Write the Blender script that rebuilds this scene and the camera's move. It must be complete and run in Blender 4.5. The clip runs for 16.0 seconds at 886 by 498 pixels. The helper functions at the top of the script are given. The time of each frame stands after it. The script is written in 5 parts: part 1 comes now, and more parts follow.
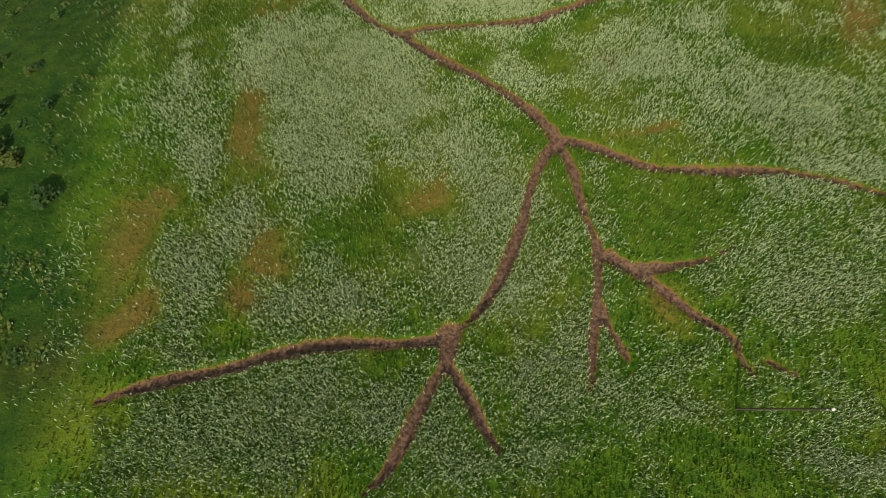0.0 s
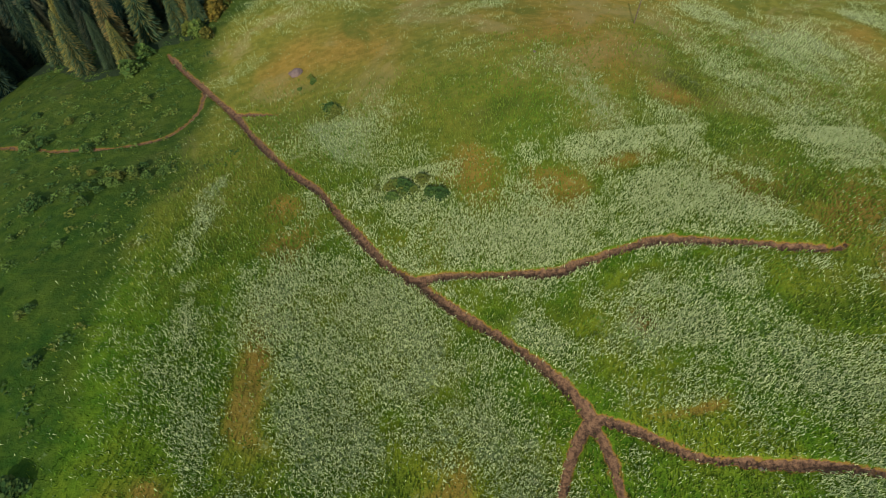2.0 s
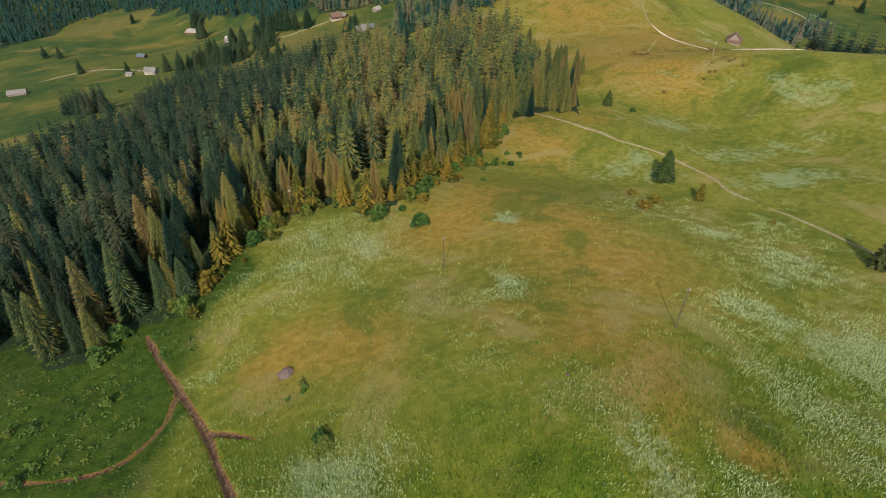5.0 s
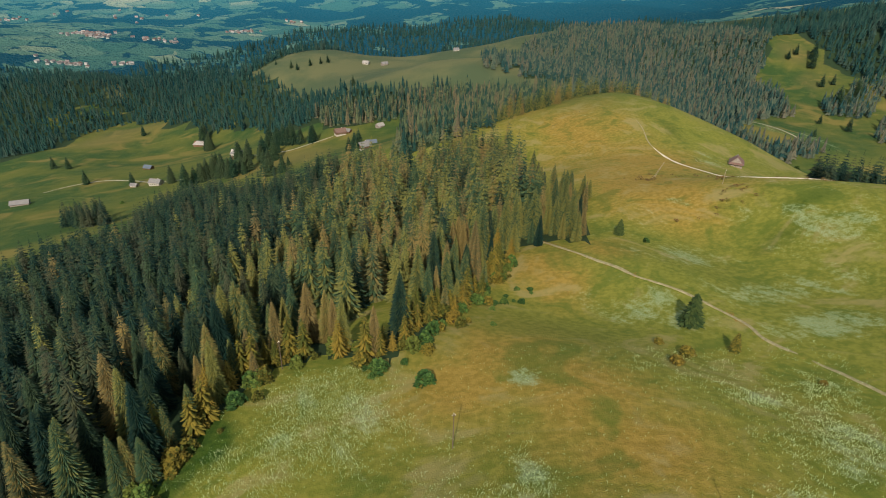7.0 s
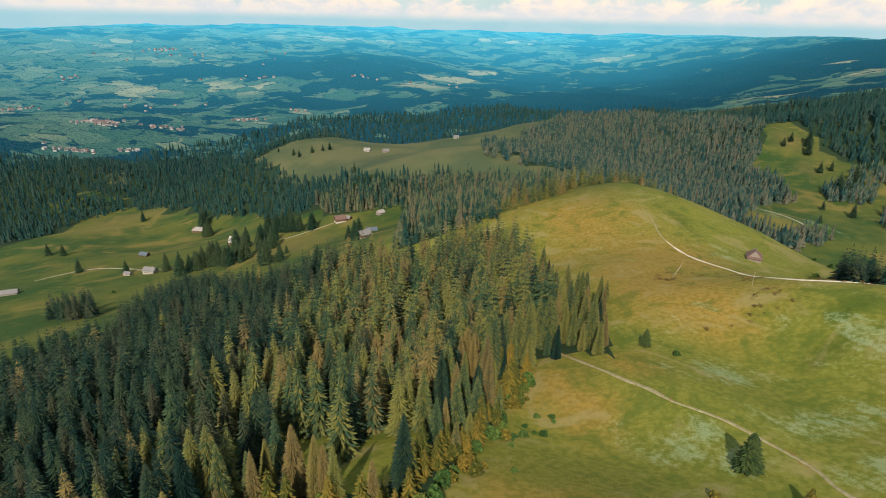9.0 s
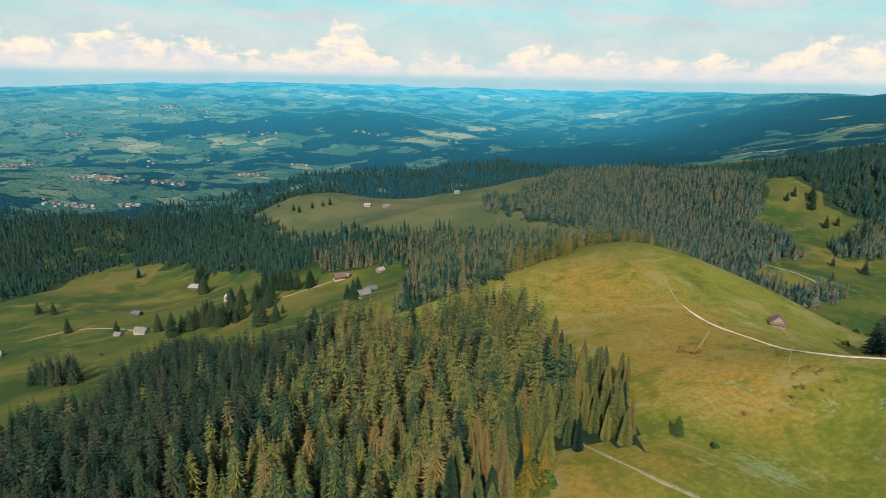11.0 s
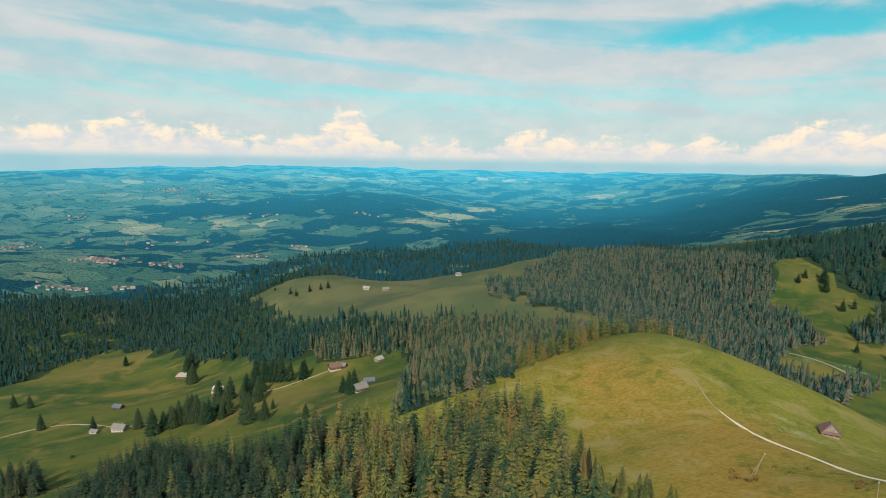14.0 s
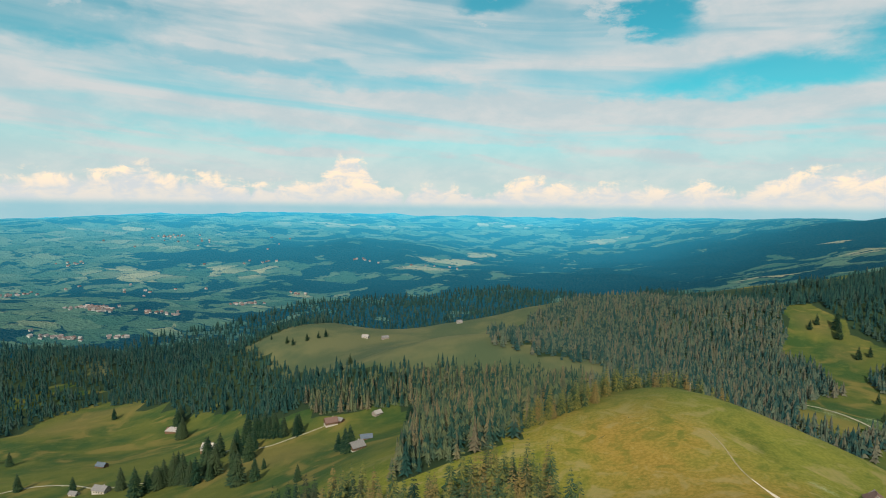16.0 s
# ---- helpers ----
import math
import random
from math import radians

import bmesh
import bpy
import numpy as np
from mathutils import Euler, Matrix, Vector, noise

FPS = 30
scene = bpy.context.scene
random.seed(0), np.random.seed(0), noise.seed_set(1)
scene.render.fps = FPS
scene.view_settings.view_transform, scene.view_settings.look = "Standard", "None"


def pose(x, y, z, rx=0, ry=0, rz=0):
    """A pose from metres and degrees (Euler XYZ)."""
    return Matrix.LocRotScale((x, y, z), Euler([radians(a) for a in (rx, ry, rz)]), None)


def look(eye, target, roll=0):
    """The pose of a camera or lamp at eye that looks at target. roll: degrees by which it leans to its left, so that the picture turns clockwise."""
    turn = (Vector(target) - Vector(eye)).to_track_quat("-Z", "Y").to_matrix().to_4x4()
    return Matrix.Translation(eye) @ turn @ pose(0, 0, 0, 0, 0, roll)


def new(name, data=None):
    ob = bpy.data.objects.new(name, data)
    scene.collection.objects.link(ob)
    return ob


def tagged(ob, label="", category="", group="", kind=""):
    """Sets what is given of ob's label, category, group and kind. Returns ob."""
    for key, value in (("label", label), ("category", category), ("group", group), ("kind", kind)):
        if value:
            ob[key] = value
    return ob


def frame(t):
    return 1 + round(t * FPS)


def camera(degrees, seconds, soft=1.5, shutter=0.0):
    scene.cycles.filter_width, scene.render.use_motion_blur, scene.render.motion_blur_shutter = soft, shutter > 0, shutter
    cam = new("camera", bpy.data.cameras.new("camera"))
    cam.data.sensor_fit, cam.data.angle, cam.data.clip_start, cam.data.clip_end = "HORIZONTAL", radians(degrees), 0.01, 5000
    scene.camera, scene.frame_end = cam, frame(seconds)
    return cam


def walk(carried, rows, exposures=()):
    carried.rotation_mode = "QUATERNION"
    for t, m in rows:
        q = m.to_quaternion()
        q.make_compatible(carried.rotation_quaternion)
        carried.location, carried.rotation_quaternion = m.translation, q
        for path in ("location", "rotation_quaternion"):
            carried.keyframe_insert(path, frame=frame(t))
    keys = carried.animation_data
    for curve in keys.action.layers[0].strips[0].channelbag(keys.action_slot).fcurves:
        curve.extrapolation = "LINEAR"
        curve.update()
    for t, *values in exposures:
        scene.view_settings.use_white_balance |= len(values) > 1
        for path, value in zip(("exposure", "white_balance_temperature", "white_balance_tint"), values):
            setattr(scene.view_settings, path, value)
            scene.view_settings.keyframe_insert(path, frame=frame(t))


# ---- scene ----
# time, place, heading (degrees east of north), pitch, lean
PATH = [
    (0, 0.00, -0.00, 80.00, 8.36, -66.66, 1.28),
    (0.5, -0.15, 4.76, 80.83, 8.36, -64.06, 1.25),
    (1, -0.10, 9.51, 81.60, 8.20, -61.71, 1.21),
    (1.5, 0.08, 14.50, 82.25, 7.93, -58.87, 1.12),
    (2, 0.20, 18.98, 82.89, 7.75, -56.24, 1.00),
    (2.5, 0.39, 23.70, 83.34, 7.59, -53.25, 0.95),
    (3, 0.56, 27.94, 83.66, 7.56, -50.84, 0.89),
    (3.5, 0.84, 32.47, 83.84, 7.39, -47.78, 0.83),
    (4, 1.07, 37.04, 83.92, 7.32, -44.92, 0.91),
    (4.5, 1.33, 41.98, 84.17, 7.21, -41.88, 1.03),
    (4.7, 1.45, 44.12, 84.32, 7.16, -40.46, 1.09),
    (6.8, 1.48, 64.45, 85.68, 7.02, -29.60, 1.42),
    (7, 1.46, 66.49, 85.78, 7.01, -28.64, 1.43),
    (7.5, 1.38, 71.90, 85.96, 6.98, -26.24, 1.42),
    (8, 1.37, 77.38, 86.07, 6.96, -24.28, 1.39),
    (8.5, 1.28, 83.24, 86.22, 6.93, -22.46, 1.33),
    (9, 1.27, 89.07, 86.38, 6.90, -20.92, 1.27),
    (9.2, 1.28, 91.24, 86.43, 6.91, -20.36, 1.24),
    (11.5, 1.56, 114.11, 86.99, 6.77, -14.59, 1.08),
    (12, 1.62, 119.49, 87.18, 6.76, -13.27, 1.04),
    (12.5, 1.76, 124.90, 87.36, 6.76, -12.06, 1.00),
    (13, 1.97, 130.33, 87.48, 6.72, -10.76, 0.96),
    (13.5, 2.29, 135.59, 87.52, 6.71, -9.55, 0.92),
    (14, 2.67, 140.79, 87.51, 6.68, -8.21, 0.88),
    (14.5, 3.11, 146.01, 87.46, 6.65, -7.00, 0.84),
    (15, 3.54, 151.29, 87.39, 6.62, -5.74, 0.79),
    (15.5, 3.97, 156.62, 87.30, 6.60, -4.71, 0.74),
    (16, 4.36, 162.00, 87.20, 6.59, -3.80, 0.65),
]


def gaze(x, y, z, heading, pitch, lean):
    """The pose of the camera from its heading, pitch and lean."""
    a, b = radians(heading), radians(pitch)
    way = Vector((math.sin(a) * math.cos(b), math.cos(a) * math.cos(b), math.sin(b)))
    eye = Vector((x, y, z))
    return look(eye, eye + way, lean)


cam = camera(73.77, 16.0, soft=1.0)
walk(cam, [(t, gaze(*row)) for t, *row in PATH], exposures=[(0, 0.13, 6600, 20), (3, 0.40, 6600, 20), (8, 0.45, 6500, 20), (12, 0.38, 6400, 18), (16, 0.3, 6400, 16)])

# ---- light: afternoon sun behind the camera, broken cloud ----
SUN_AZ, SUN_EL = 195.0, 38.0
sun_data = bpy.data.lights.new("sun", "SUN")
sun_data.energy, sun_data.angle, sun_data.color = 5.0, radians(0.55), (1.0, 0.85, 0.60)
sun = new("sun", sun_data)
sun_way = Vector((math.sin(radians(SUN_AZ)) * math.cos(radians(SUN_EL)), math.cos(radians(SUN_AZ)) * math.cos(radians(SUN_EL)), math.sin(radians(SUN_EL))))
sun.matrix_basis = look(sun_way * 800, (0, 0, 0))


class Nodes:
    """Short hand for node trees."""

    def __init__(self, tree):
        self.tree = tree
        tree.nodes.clear()

    def add(self, kind, **props):
        node = self.tree.nodes.new(kind)
        for key, value in props.items():
            setattr(node, key, value)
        return node

    def link(self, a, b):
        self.tree.links.new(a, b)

    def put(self, sock, value):
        if hasattr(value, "is_output"):
            self.link(value, sock)
        else:
            sock.default_value = value

    def math(self, op, a, b=0.0, c=0.0, clamp=False):
        node = self.add("ShaderNodeMath", operation=op, use_clamp=clamp)
        for sock, value in zip(node.inputs, (a, b, c)):
            self.put(sock, value)
        return node.outputs[0]

    def ramp(self, value, lo, hi, to_lo=0.0, to_hi=1.0, smooth=True):
        node = self.add("ShaderNodeMapRange", interpolation_type="SMOOTHSTEP" if smooth else "LINEAR")
        for sock, v in zip(node.inputs, (value, lo, hi, to_lo, to_hi)):
            self.put(sock, v)
        return node.outputs[0]

    def mix(self, fac, a, b):
        node = self.add("ShaderNodeMix", data_type="RGBA")
        self.put(node.inputs[0], fac)
        for sock, v in ((node.inputs[6], a), (node.inputs[7], b)):
            self.put(sock, (*v, 1.0) if isinstance(v, tuple) and len(v) == 3 else v)
        return node.outputs[2]

    def noise(self, vec, scale, detail=3.0, rough=0.55, warp=0.0):
        node = self.add("ShaderNodeTexNoise")
        if vec is not None:
            self.link(vec, node.inputs["Vector"])
        for key, v in (("Scale", scale), ("Detail", detail), ("Roughness", rough), ("Distortion", warp)):
            node.inputs[key].default_value = v
        return node.outputs[0]

    def combine(self, x, y, z):
        node = self.add("ShaderNodeCombineXYZ")
        for sock, v in zip(node.inputs, (x, y, z)):
            self.put(sock, v)
        return node.outputs[0]

    def separate(self, vec):
        node = self.add("ShaderNodeSeparateXYZ")
        self.link(vec, node.inputs[0])
        return node.outputs


def build_sky():
    """A physical sky with high streaks of cloud and a bank of cumulus along the horizon."""
    world = bpy.data.worlds.new("sky")
    scene.world = world
    world.use_nodes = True
    n = Nodes(world.node_tree)
    sky = n.add("ShaderNodeTexSky", sky_type="NISHITA", sun_disc=False)
    sky.sun_elevation, sky.sun_rotation = radians(SUN_EL), radians(SUN_AZ)
    sky.altitude, sky.air_density, sky.dust_density, sky.ozone_density = 1200, 1.0, 0.6, 2.0
    way = n.add("ShaderNodeTexCoord").outputs["Generated"]
    x, y, z = n.separate(way)
    az = n.math("MULTIPLY", n.math("ARCTAN2", x, y), 57.2958)
    el = n.math("MULTIPLY", n.math("ARCSINE", z), 57.2958)
    mul = n.add("ShaderNodeMix", data_type="RGBA", blend_type="MULTIPLY")
    mul.inputs[0].default_value = 1.0
    n.link(sky.outputs[0], mul.inputs[6])
    mul.inputs[7].default_value = (0.26, 1.38, 1.02, 1)
    # high cloud: long veils with openings of clear sky, as (azimuth, elevation, half widths, slant, depth)
    warp = n.noise(n.combine(n.math("MULTIPLY", az, 0.10), n.math("MULTIPLY", el, 0.22), 5.0), 1.0, 5.0, 0.6)
    wisp = n.noise(n.combine(n.math("MULTIPLY", az, 0.045), n.math("MULTIPLY", n.math("ADD", el, n.math("MULTIPLY", az, 0.07)), 0.42), 2.0), 1.0, 4.0, 0.5, 0.5)
    shift = n.math("SUBTRACT", warp, 0.5)
    puffy = n.noise(n.combine(n.math("MULTIPLY", az, 0.16), n.math("MULTIPLY", el, 0.34), 3.0), 1.0, 6.0, 0.62, 0.2)
    cover = n.ramp(wisp, 0.30, 0.60, 0.38, 0.95)
    for a0, e0, wa, we, slant, depth in ((24.5, 17.3, 5.5, 2.0, -0.10, 1.0), (11.0, 19.0, 3.2, 1.4, 0.0, 0.9), (37.0, 11.6, 13.0, 1.5, 0.05, 0.95), (52.0, 15.0, 12.0, 2.0, 0.05, 0.9), (-8.0, 12.2, 17.0, 1.1, -0.06, 0.45), (-4.0, 6.6, 20.0, 0.9, -0.06, 0.22), (31.0, 5.6, 12.0, 0.8, -0.06, 0.22), (-32.0, 16.0, 14.0, 3.0, -0.05, 0.6), (5.0, 27.0, 30.0, 3.0, -0.04, 0.8)):
        da = n.math("ADD", n.math("SUBTRACT", az, a0), n.math("MULTIPLY", shift, wa * 1.5))
        de = n.math("ADD", n.math("SUBTRACT", el, e0), n.math("MULTIPLY", shift, we * 3.2))
        de = n.math("SUBTRACT", de, n.math("MULTIPLY", da, slant))
        far = n.math("ADD", n.math("POWER", n.math("DIVIDE", da, wa), 2.0), n.math("POWER", n.math("DIVIDE", de, we), 2.0))
        far = n.math("ADD", far, n.math("MULTIPLY", n.math("SUBTRACT", puffy, 0.5), 1.6))
        cover = n.math("MULTIPLY", cover, n.ramp(far, 0.25, 1.5, 1.0 - depth, 1.0))
    cover = n.math("MAXIMUM", cover, n.math("MULTIPLY", n.ramp(puffy, 0.50, 0.66), n.ramp(el, 11.0, 17.0, 0.0, 0.7)))
    cover = n.math("MAXIMUM", cover, n.ramp(el, 3.0, 11.0, 0.92, 0.0))
    veil = n.mix(n.ramp(puffy, 0.35, 0.65), (5.6, 6.6, 6.5), (6.9, 7.2, 6.8))
    col = n.mix(cover, mul.outputs[2], veil)
    # cumulus: a ragged top edge over the horizon
    edge = n.noise(n.combine(n.math("MULTIPLY", az, 0.16), 0.0, 7.0), 1.0, 5.0, 0.6)
    top = n.math("ADD", n.math("MULTIPLY", edge, 6.6), -0.9)
    for a0, wide, up in ((-2.8, 2.2, 2.9), (-21.0, 5.0, 0.8), (40.5, 6.0, 1.6), (17.0, 3.0, 0.5)):
        lump = n.math("EXPONENT", n.math("MULTIPLY", n.math("POWER", n.math("DIVIDE", n.math("SUBTRACT", az, a0), wide), 2.0), -1.0))
        top = n.math("ADD", top, n.math("MULTIPLY", lump, up))
    puff = n.noise(n.combine(n.math("MULTIPLY", az, 0.45), n.math("MULTIPLY", el, 0.8), 1.0), 1.0, 5.5, 0.60, 0.4)
    over = n.math("SUBTRACT", n.math("ADD", top, n.math("MULTIPLY", n.math("SUBTRACT", puff, 0.5), 4.0)), el)
    mass = n.math("MULTIPLY", n.ramp(over, -0.1, 0.9), n.ramp(el, -0.1, 0.9))
    shade = n.ramp(puff, 0.36, 0.64)
    lit = n.mix(n.math("MULTIPLY", shade, n.ramp(el, 0.5, 2.8, 0.25, 1.0)), (6.9, 7.5, 7.3), (11.6, 9.5, 6.6))
    col = n.mix(n.math("MULTIPLY", mass, 0.95), col, lit)
    # blue air along the horizon
    col = n.mix(n.ramp(el, 0.0, 0.8, 0.5, 0.0), col, (1.6, 5.6, 6.8))
    back = n.add("ShaderNodeBackground")
    n.link(col, back.inputs[0])
    back.inputs[1].default_value = 0.078
    out = n.add("ShaderNodeOutputWorld")
    n.link(back.outputs[0], out.inputs[0])


build_sky()


# ---- materials ----
def material(name, rough=0.9, spec=0.25):
    """A new node material: its nodes and its shader."""
    mat = bpy.data.materials.new(name)
    mat.use_nodes = True
    n = Nodes(mat.node_tree)
    bsdf = n.add("ShaderNodeBsdfPrincipled")
    bsdf.inputs["Roughness"].default_value = rough
    bsdf.inputs["Specular IOR Level"].default_value = spec
    out = n.add("ShaderNodeOutputMaterial")
    n.link(bsdf.outputs[0], out.inputs[0])
    return mat, n, bsdf


def place(n):
    return n.add("ShaderNodeNewGeometry").outputs["Position"]


def bump(n, bsdf, height, strength, distance):
    node = n.add("ShaderNodeBump")
    node.inputs["Strength"].default_value, node.inputs["Distance"].default_value = strength, distance
    n.link(height, node.inputs["Height"])
    n.link(node.outputs[0], bsdf.inputs["Normal"])


def meadow_material():
    """Alpine meadow: grass, dry grass, white flower heads and bare earth."""
    mat, n, bsdf = material("meadow", 0.95, 0.1)
    pos = place(n)
    cover = n.add("ShaderNodeAttribute", attribute_name="cover")
    soil, flower, dry = n.separate(cover.outputs["Color"])[:3]
    lush = cover.outputs["Alpha"]
    wood = n.add("ShaderNodeAttribute", attribute_name="wood").outputs["Fac"]
    fine, mid, broad, vast = (n.noise(pos, s, d, 0.6) for s, d in ((2.6, 3.0), (0.55, 4.0), (0.07, 4.0), (0.011, 4.0)))
    px, py, pz = n.separate(pos)
    green = n.mix(n.ramp(mid, 0.35, 0.68), (0.030, 0.088, 0.005), (0.064, 0.130, 0.008))
    green = n.mix(n.ramp(broad, 0.42, 0.64, 0.0, 0.8), green, (0.100, 0.142, 0.011))
    green = n.mix(n.math("MULTIPLY", n.ramp(dry, 0.12, 0.45, 0.0, 0.8), n.ramp(py, 35.0, 75.0, 0.35, 1.0)), green, n.mix(n.ramp(mid, 0.35, 0.65), (0.096, 0.108, 0.012), (0.138, 0.130, 0.016)))
    ripe = n.ramp(n.math("ADD", py, n.math("MULTIPLY", broad, 60.0)), 70.0, 150.0, 0.0, 0.72)
    green = n.mix(ripe, green, n.mix(n.ramp(mid, 0.35, 0.65), (0.108, 0.118, 0.022), (0.164, 0.152, 0.034)))
    straw = n.mix(n.ramp(mid, 0.35, 0.65), (0.178, 0.118, 0.024), (0.228, 0.152, 0.038))
    straw = n.mix(n.ramp(py, 45.0, 80.0, 0.8, 0.0), straw, (0.130, 0.078, 0.024))
    patch = n.math("ADD", dry, n.math("MULTIPLY", n.math("SUBTRACT", broad, 0.5), 0.7))
    patch = n.math("ADD", patch, n.math("MULTIPLY", n.math("SUBTRACT", mid, 0.5), 0.3))
    patch = n.math("ADD", patch, n.math("MULTIPLY", n.math("SUBTRACT", vast, 0.5), 0.8))
    bands = n.noise(n.combine(n.math("MULTIPLY", px, 0.016), n.math("MULTIPLY", py, 0.016), n.math("MULTIPLY", pz, 0.22)), 1.0, 5.0, 0.62)
    patch = n.math("ADD", patch, n.math("MULTIPLY", n.math("SUBTRACT", bands, 0.5), 1.1))
    col = n.mix(n.ramp(patch, 0.25, 1.1, 0.0, 0.72), green, straw)
    motley = n.noise(pos, 0.045, 4.0, 0.6, 1.2)
    col = n.mix(n.math("MULTIPLY", n.ramp(motley, 0.52, 0.66), n.math("MULTIPLY", ripe, 0.85)), col, (0.205, 0.180, 0.080))
    col = n.mix(n.math("MULTIPLY", n.ramp(motley, 0.47, 0.34), n.math("MULTIPLY", ripe, 0.85)), col, (0.054, 0.090, 0.014))
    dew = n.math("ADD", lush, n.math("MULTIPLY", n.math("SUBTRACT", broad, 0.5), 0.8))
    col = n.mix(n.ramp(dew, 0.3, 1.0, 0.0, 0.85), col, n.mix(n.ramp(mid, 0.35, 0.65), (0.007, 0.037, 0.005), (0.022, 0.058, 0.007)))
    bloom = n.math("ADD", n.math("MULTIPLY", flower, 0.72), n.math("MULTIPLY", n.math("SUBTRACT", broad, 0.5), 1.0))
    bloom = n.math("ADD", bloom, n.math("MULTIPLY", n.math("SUBTRACT", mid, 0.5), 1.2))
    along = n.math("ADD", n.math("MULTIPLY", px, 0.38), n.math("MULTIPLY", py, -0.92))
    across = n.math("ADD", n.math("MULTIPLY", px, 0.92), n.math("MULTIPLY", py, 0.38))
    streak = n.noise(n.combine(n.math("MULTIPLY", along, 0.022), n.math("MULTIPLY", across, 0.13), 0.0), 1.0, 5.0, 0.65, 0.4)
    bloom = n.math("ADD", bloom, n.math("MULTIPLY", n.math("SUBTRACT", streak, 0.5), 1.7))
    # the worn scars where cattle tread the turf open
    scar = n.math("MULTIPLY", n.ramp(n.noise(pos, 0.31, 4.0, 0.7), 0.66, 0.74), n.ramp(dry, 0.2, 0.6))
    col = n.mix(n.math("MULTIPLY", scar, 0.6), col, (0.13, 0.070, 0.020))
    # grazed pasture of the valley
    graze = n.add("ShaderNodeAttribute", attribute_name="pasture").outputs["Fac"]
    alp = n.mix(n.ramp(vast, 0.40, 0.60), (0.024, 0.056, 0.016), (0.066, 0.084, 0.020))
    alp = n.mix(n.ramp(n.noise(pos, 0.017, 3.0, 0.55, 0.8), 0.52, 0.68, 0.0, 0.7), alp, (0.140, 0.118, 0.036))
    alp = n.mix(n.ramp(broad, 0.5, 0.7, 0.0, 0.3), alp, (0.110, 0.118, 0.030))
    alp = n.mix(n.ramp(dry, 0.25, 0.8, 0.0, 0.5), alp, (0.130, 0.108, 0.040))
    # farther pasture: haze put into a duller, greyer ground colour
    hazed_alp = n.mix(n.ramp(vast, 0.36, 0.64), (0.044, 0.068, 0.038), (0.082, 0.094, 0.048))
    alp = n.mix(n.math("MULTIPLY", n.ramp(n.math("ADD", n.math("ADD", py, n.math("MULTIPLY", px, 0.9)), n.math("MULTIPLY", vast, 90.0)), 880.0, 1000.0), n.ramp(px, 350.0, 450.0, 1.0, 0.0)), alp, hazed_alp)
    col = n.mix(graze, col, alp)
    heads = n.math("ADD", n.math("MULTIPLY", n.math("SUBTRACT", fine, 0.5), 1.4), n.ramp(bloom, 0.15, 0.95, -0.35, 0.5))
    col = n.mix(n.math("MULTIPLY", n.ramp(heads, -0.05, 0.80, 0.0, 0.70), n.ramp(graze, 0.0, 1.0, 1.0, n.ramp(flower, 0.3, 0.7, 0.2, 1.0))), col, (0.200, 0.285, 0.180))
    # far off: pale mown fields among woods
    fields = n.noise(pos, 0.0042, 5.0, 0.6, 0.5)
    trees = n.math("ADD", wood, n.math("MULTIPLY", n.math("SUBTRACT", fields, 0.5), 2.2))
    col = n.mix(n.math("MULTIPLY", n.ramp(trees, 0.47, 0.53), n.ramp(wood, 0.0, 0.1)), col, n.mix(vast, (0.012, 0.026, 0.014), (0.022, 0.046, 0.022)))
    earth = n.mix(n.ramp(fine, 0.3, 0.7), (0.048, 0.032, 0.024), (0.150, 0.096, 0.064))
    bare = n.math("ADD", soil, n.math("MULTIPLY", n.math("SUBTRACT", n.noise(pos, 1.1, 4.0, 0.68), 0.5), 1.05))
    rim = n.ramp(bare, 0.22, 0.42)
    col = n.mix(n.math("MULTIPLY", rim, 0.85), col, (0.165, 0.098, 0.028))
    col = n.mix(n.ramp(bare, 0.42, 0.58), col, earth)
    n.link(col, bsdf.inputs["Base Color"])
    bump(n, bsdf, n.math("ADD", fine, n.math("MULTIPLY", mid, 0.8)), 0.55, 0.3)
    return mat


def needle_material(name, dark, light, rust):
    """Conifer foliage: dark and olive tones from tree to tree."""
    mat, n, bsdf = material(name, 0.85, 0.12)
    pos = place(n)
    px, py, pz = n.separate(pos)
    foot = n.combine(px, py, n.math("MULTIPLY", pz, 0.12))
    tone = n.noise(foot, 0.035, 3.0, 0.6)
    twig = n.noise(pos, 1.9, 3.0, 0.65)
    kin = n.add("ShaderNodeAttribute", attribute_name="kin").outputs["Fac"]
    own = n.math("FRACT", n.math("ADD", kin, n.add("ShaderNodeObjectInfo").outputs["Random"]))
    bough = n.add("ShaderNodeNewGeometry").outputs["Random Per Island"]
    t = n.math("ADD", own, n.math("MULTIPLY", n.math("SUBTRACT", tone, 0.5), 1.2))
    t = n.math("ADD", t, n.math("MULTIPLY", n.math("SUBTRACT", bough, 0.5), 1.1))
    col = n.mix(n.ramp(t, 0.0, 1.0), dark, light)
    sere = n.math("ADD", n.math("FRACT", n.math("MULTIPLY", own, 7.3)), n.math("MULTIPLY", n.math("SUBTRACT", tone, 0.5), 1.4))
    sere = n.math("ADD", sere, n.math("MULTIPLY", n.math("SUBTRACT", bough, 0.5), 0.25))
    col = n.mix(n.ramp(sere, 0.55, 1.0, 0.0, 0.62), col, rust)
    col = n.mix(n.ramp(twig, 0.30, 0.50, 0.65, 0.0), col, dark)
    col = n.mix(n.ramp(twig, 0.50, 0.75, 0.0, 0.45), col, light)
    n.link(col, bsdf.inputs["Base Color"])
    return mat


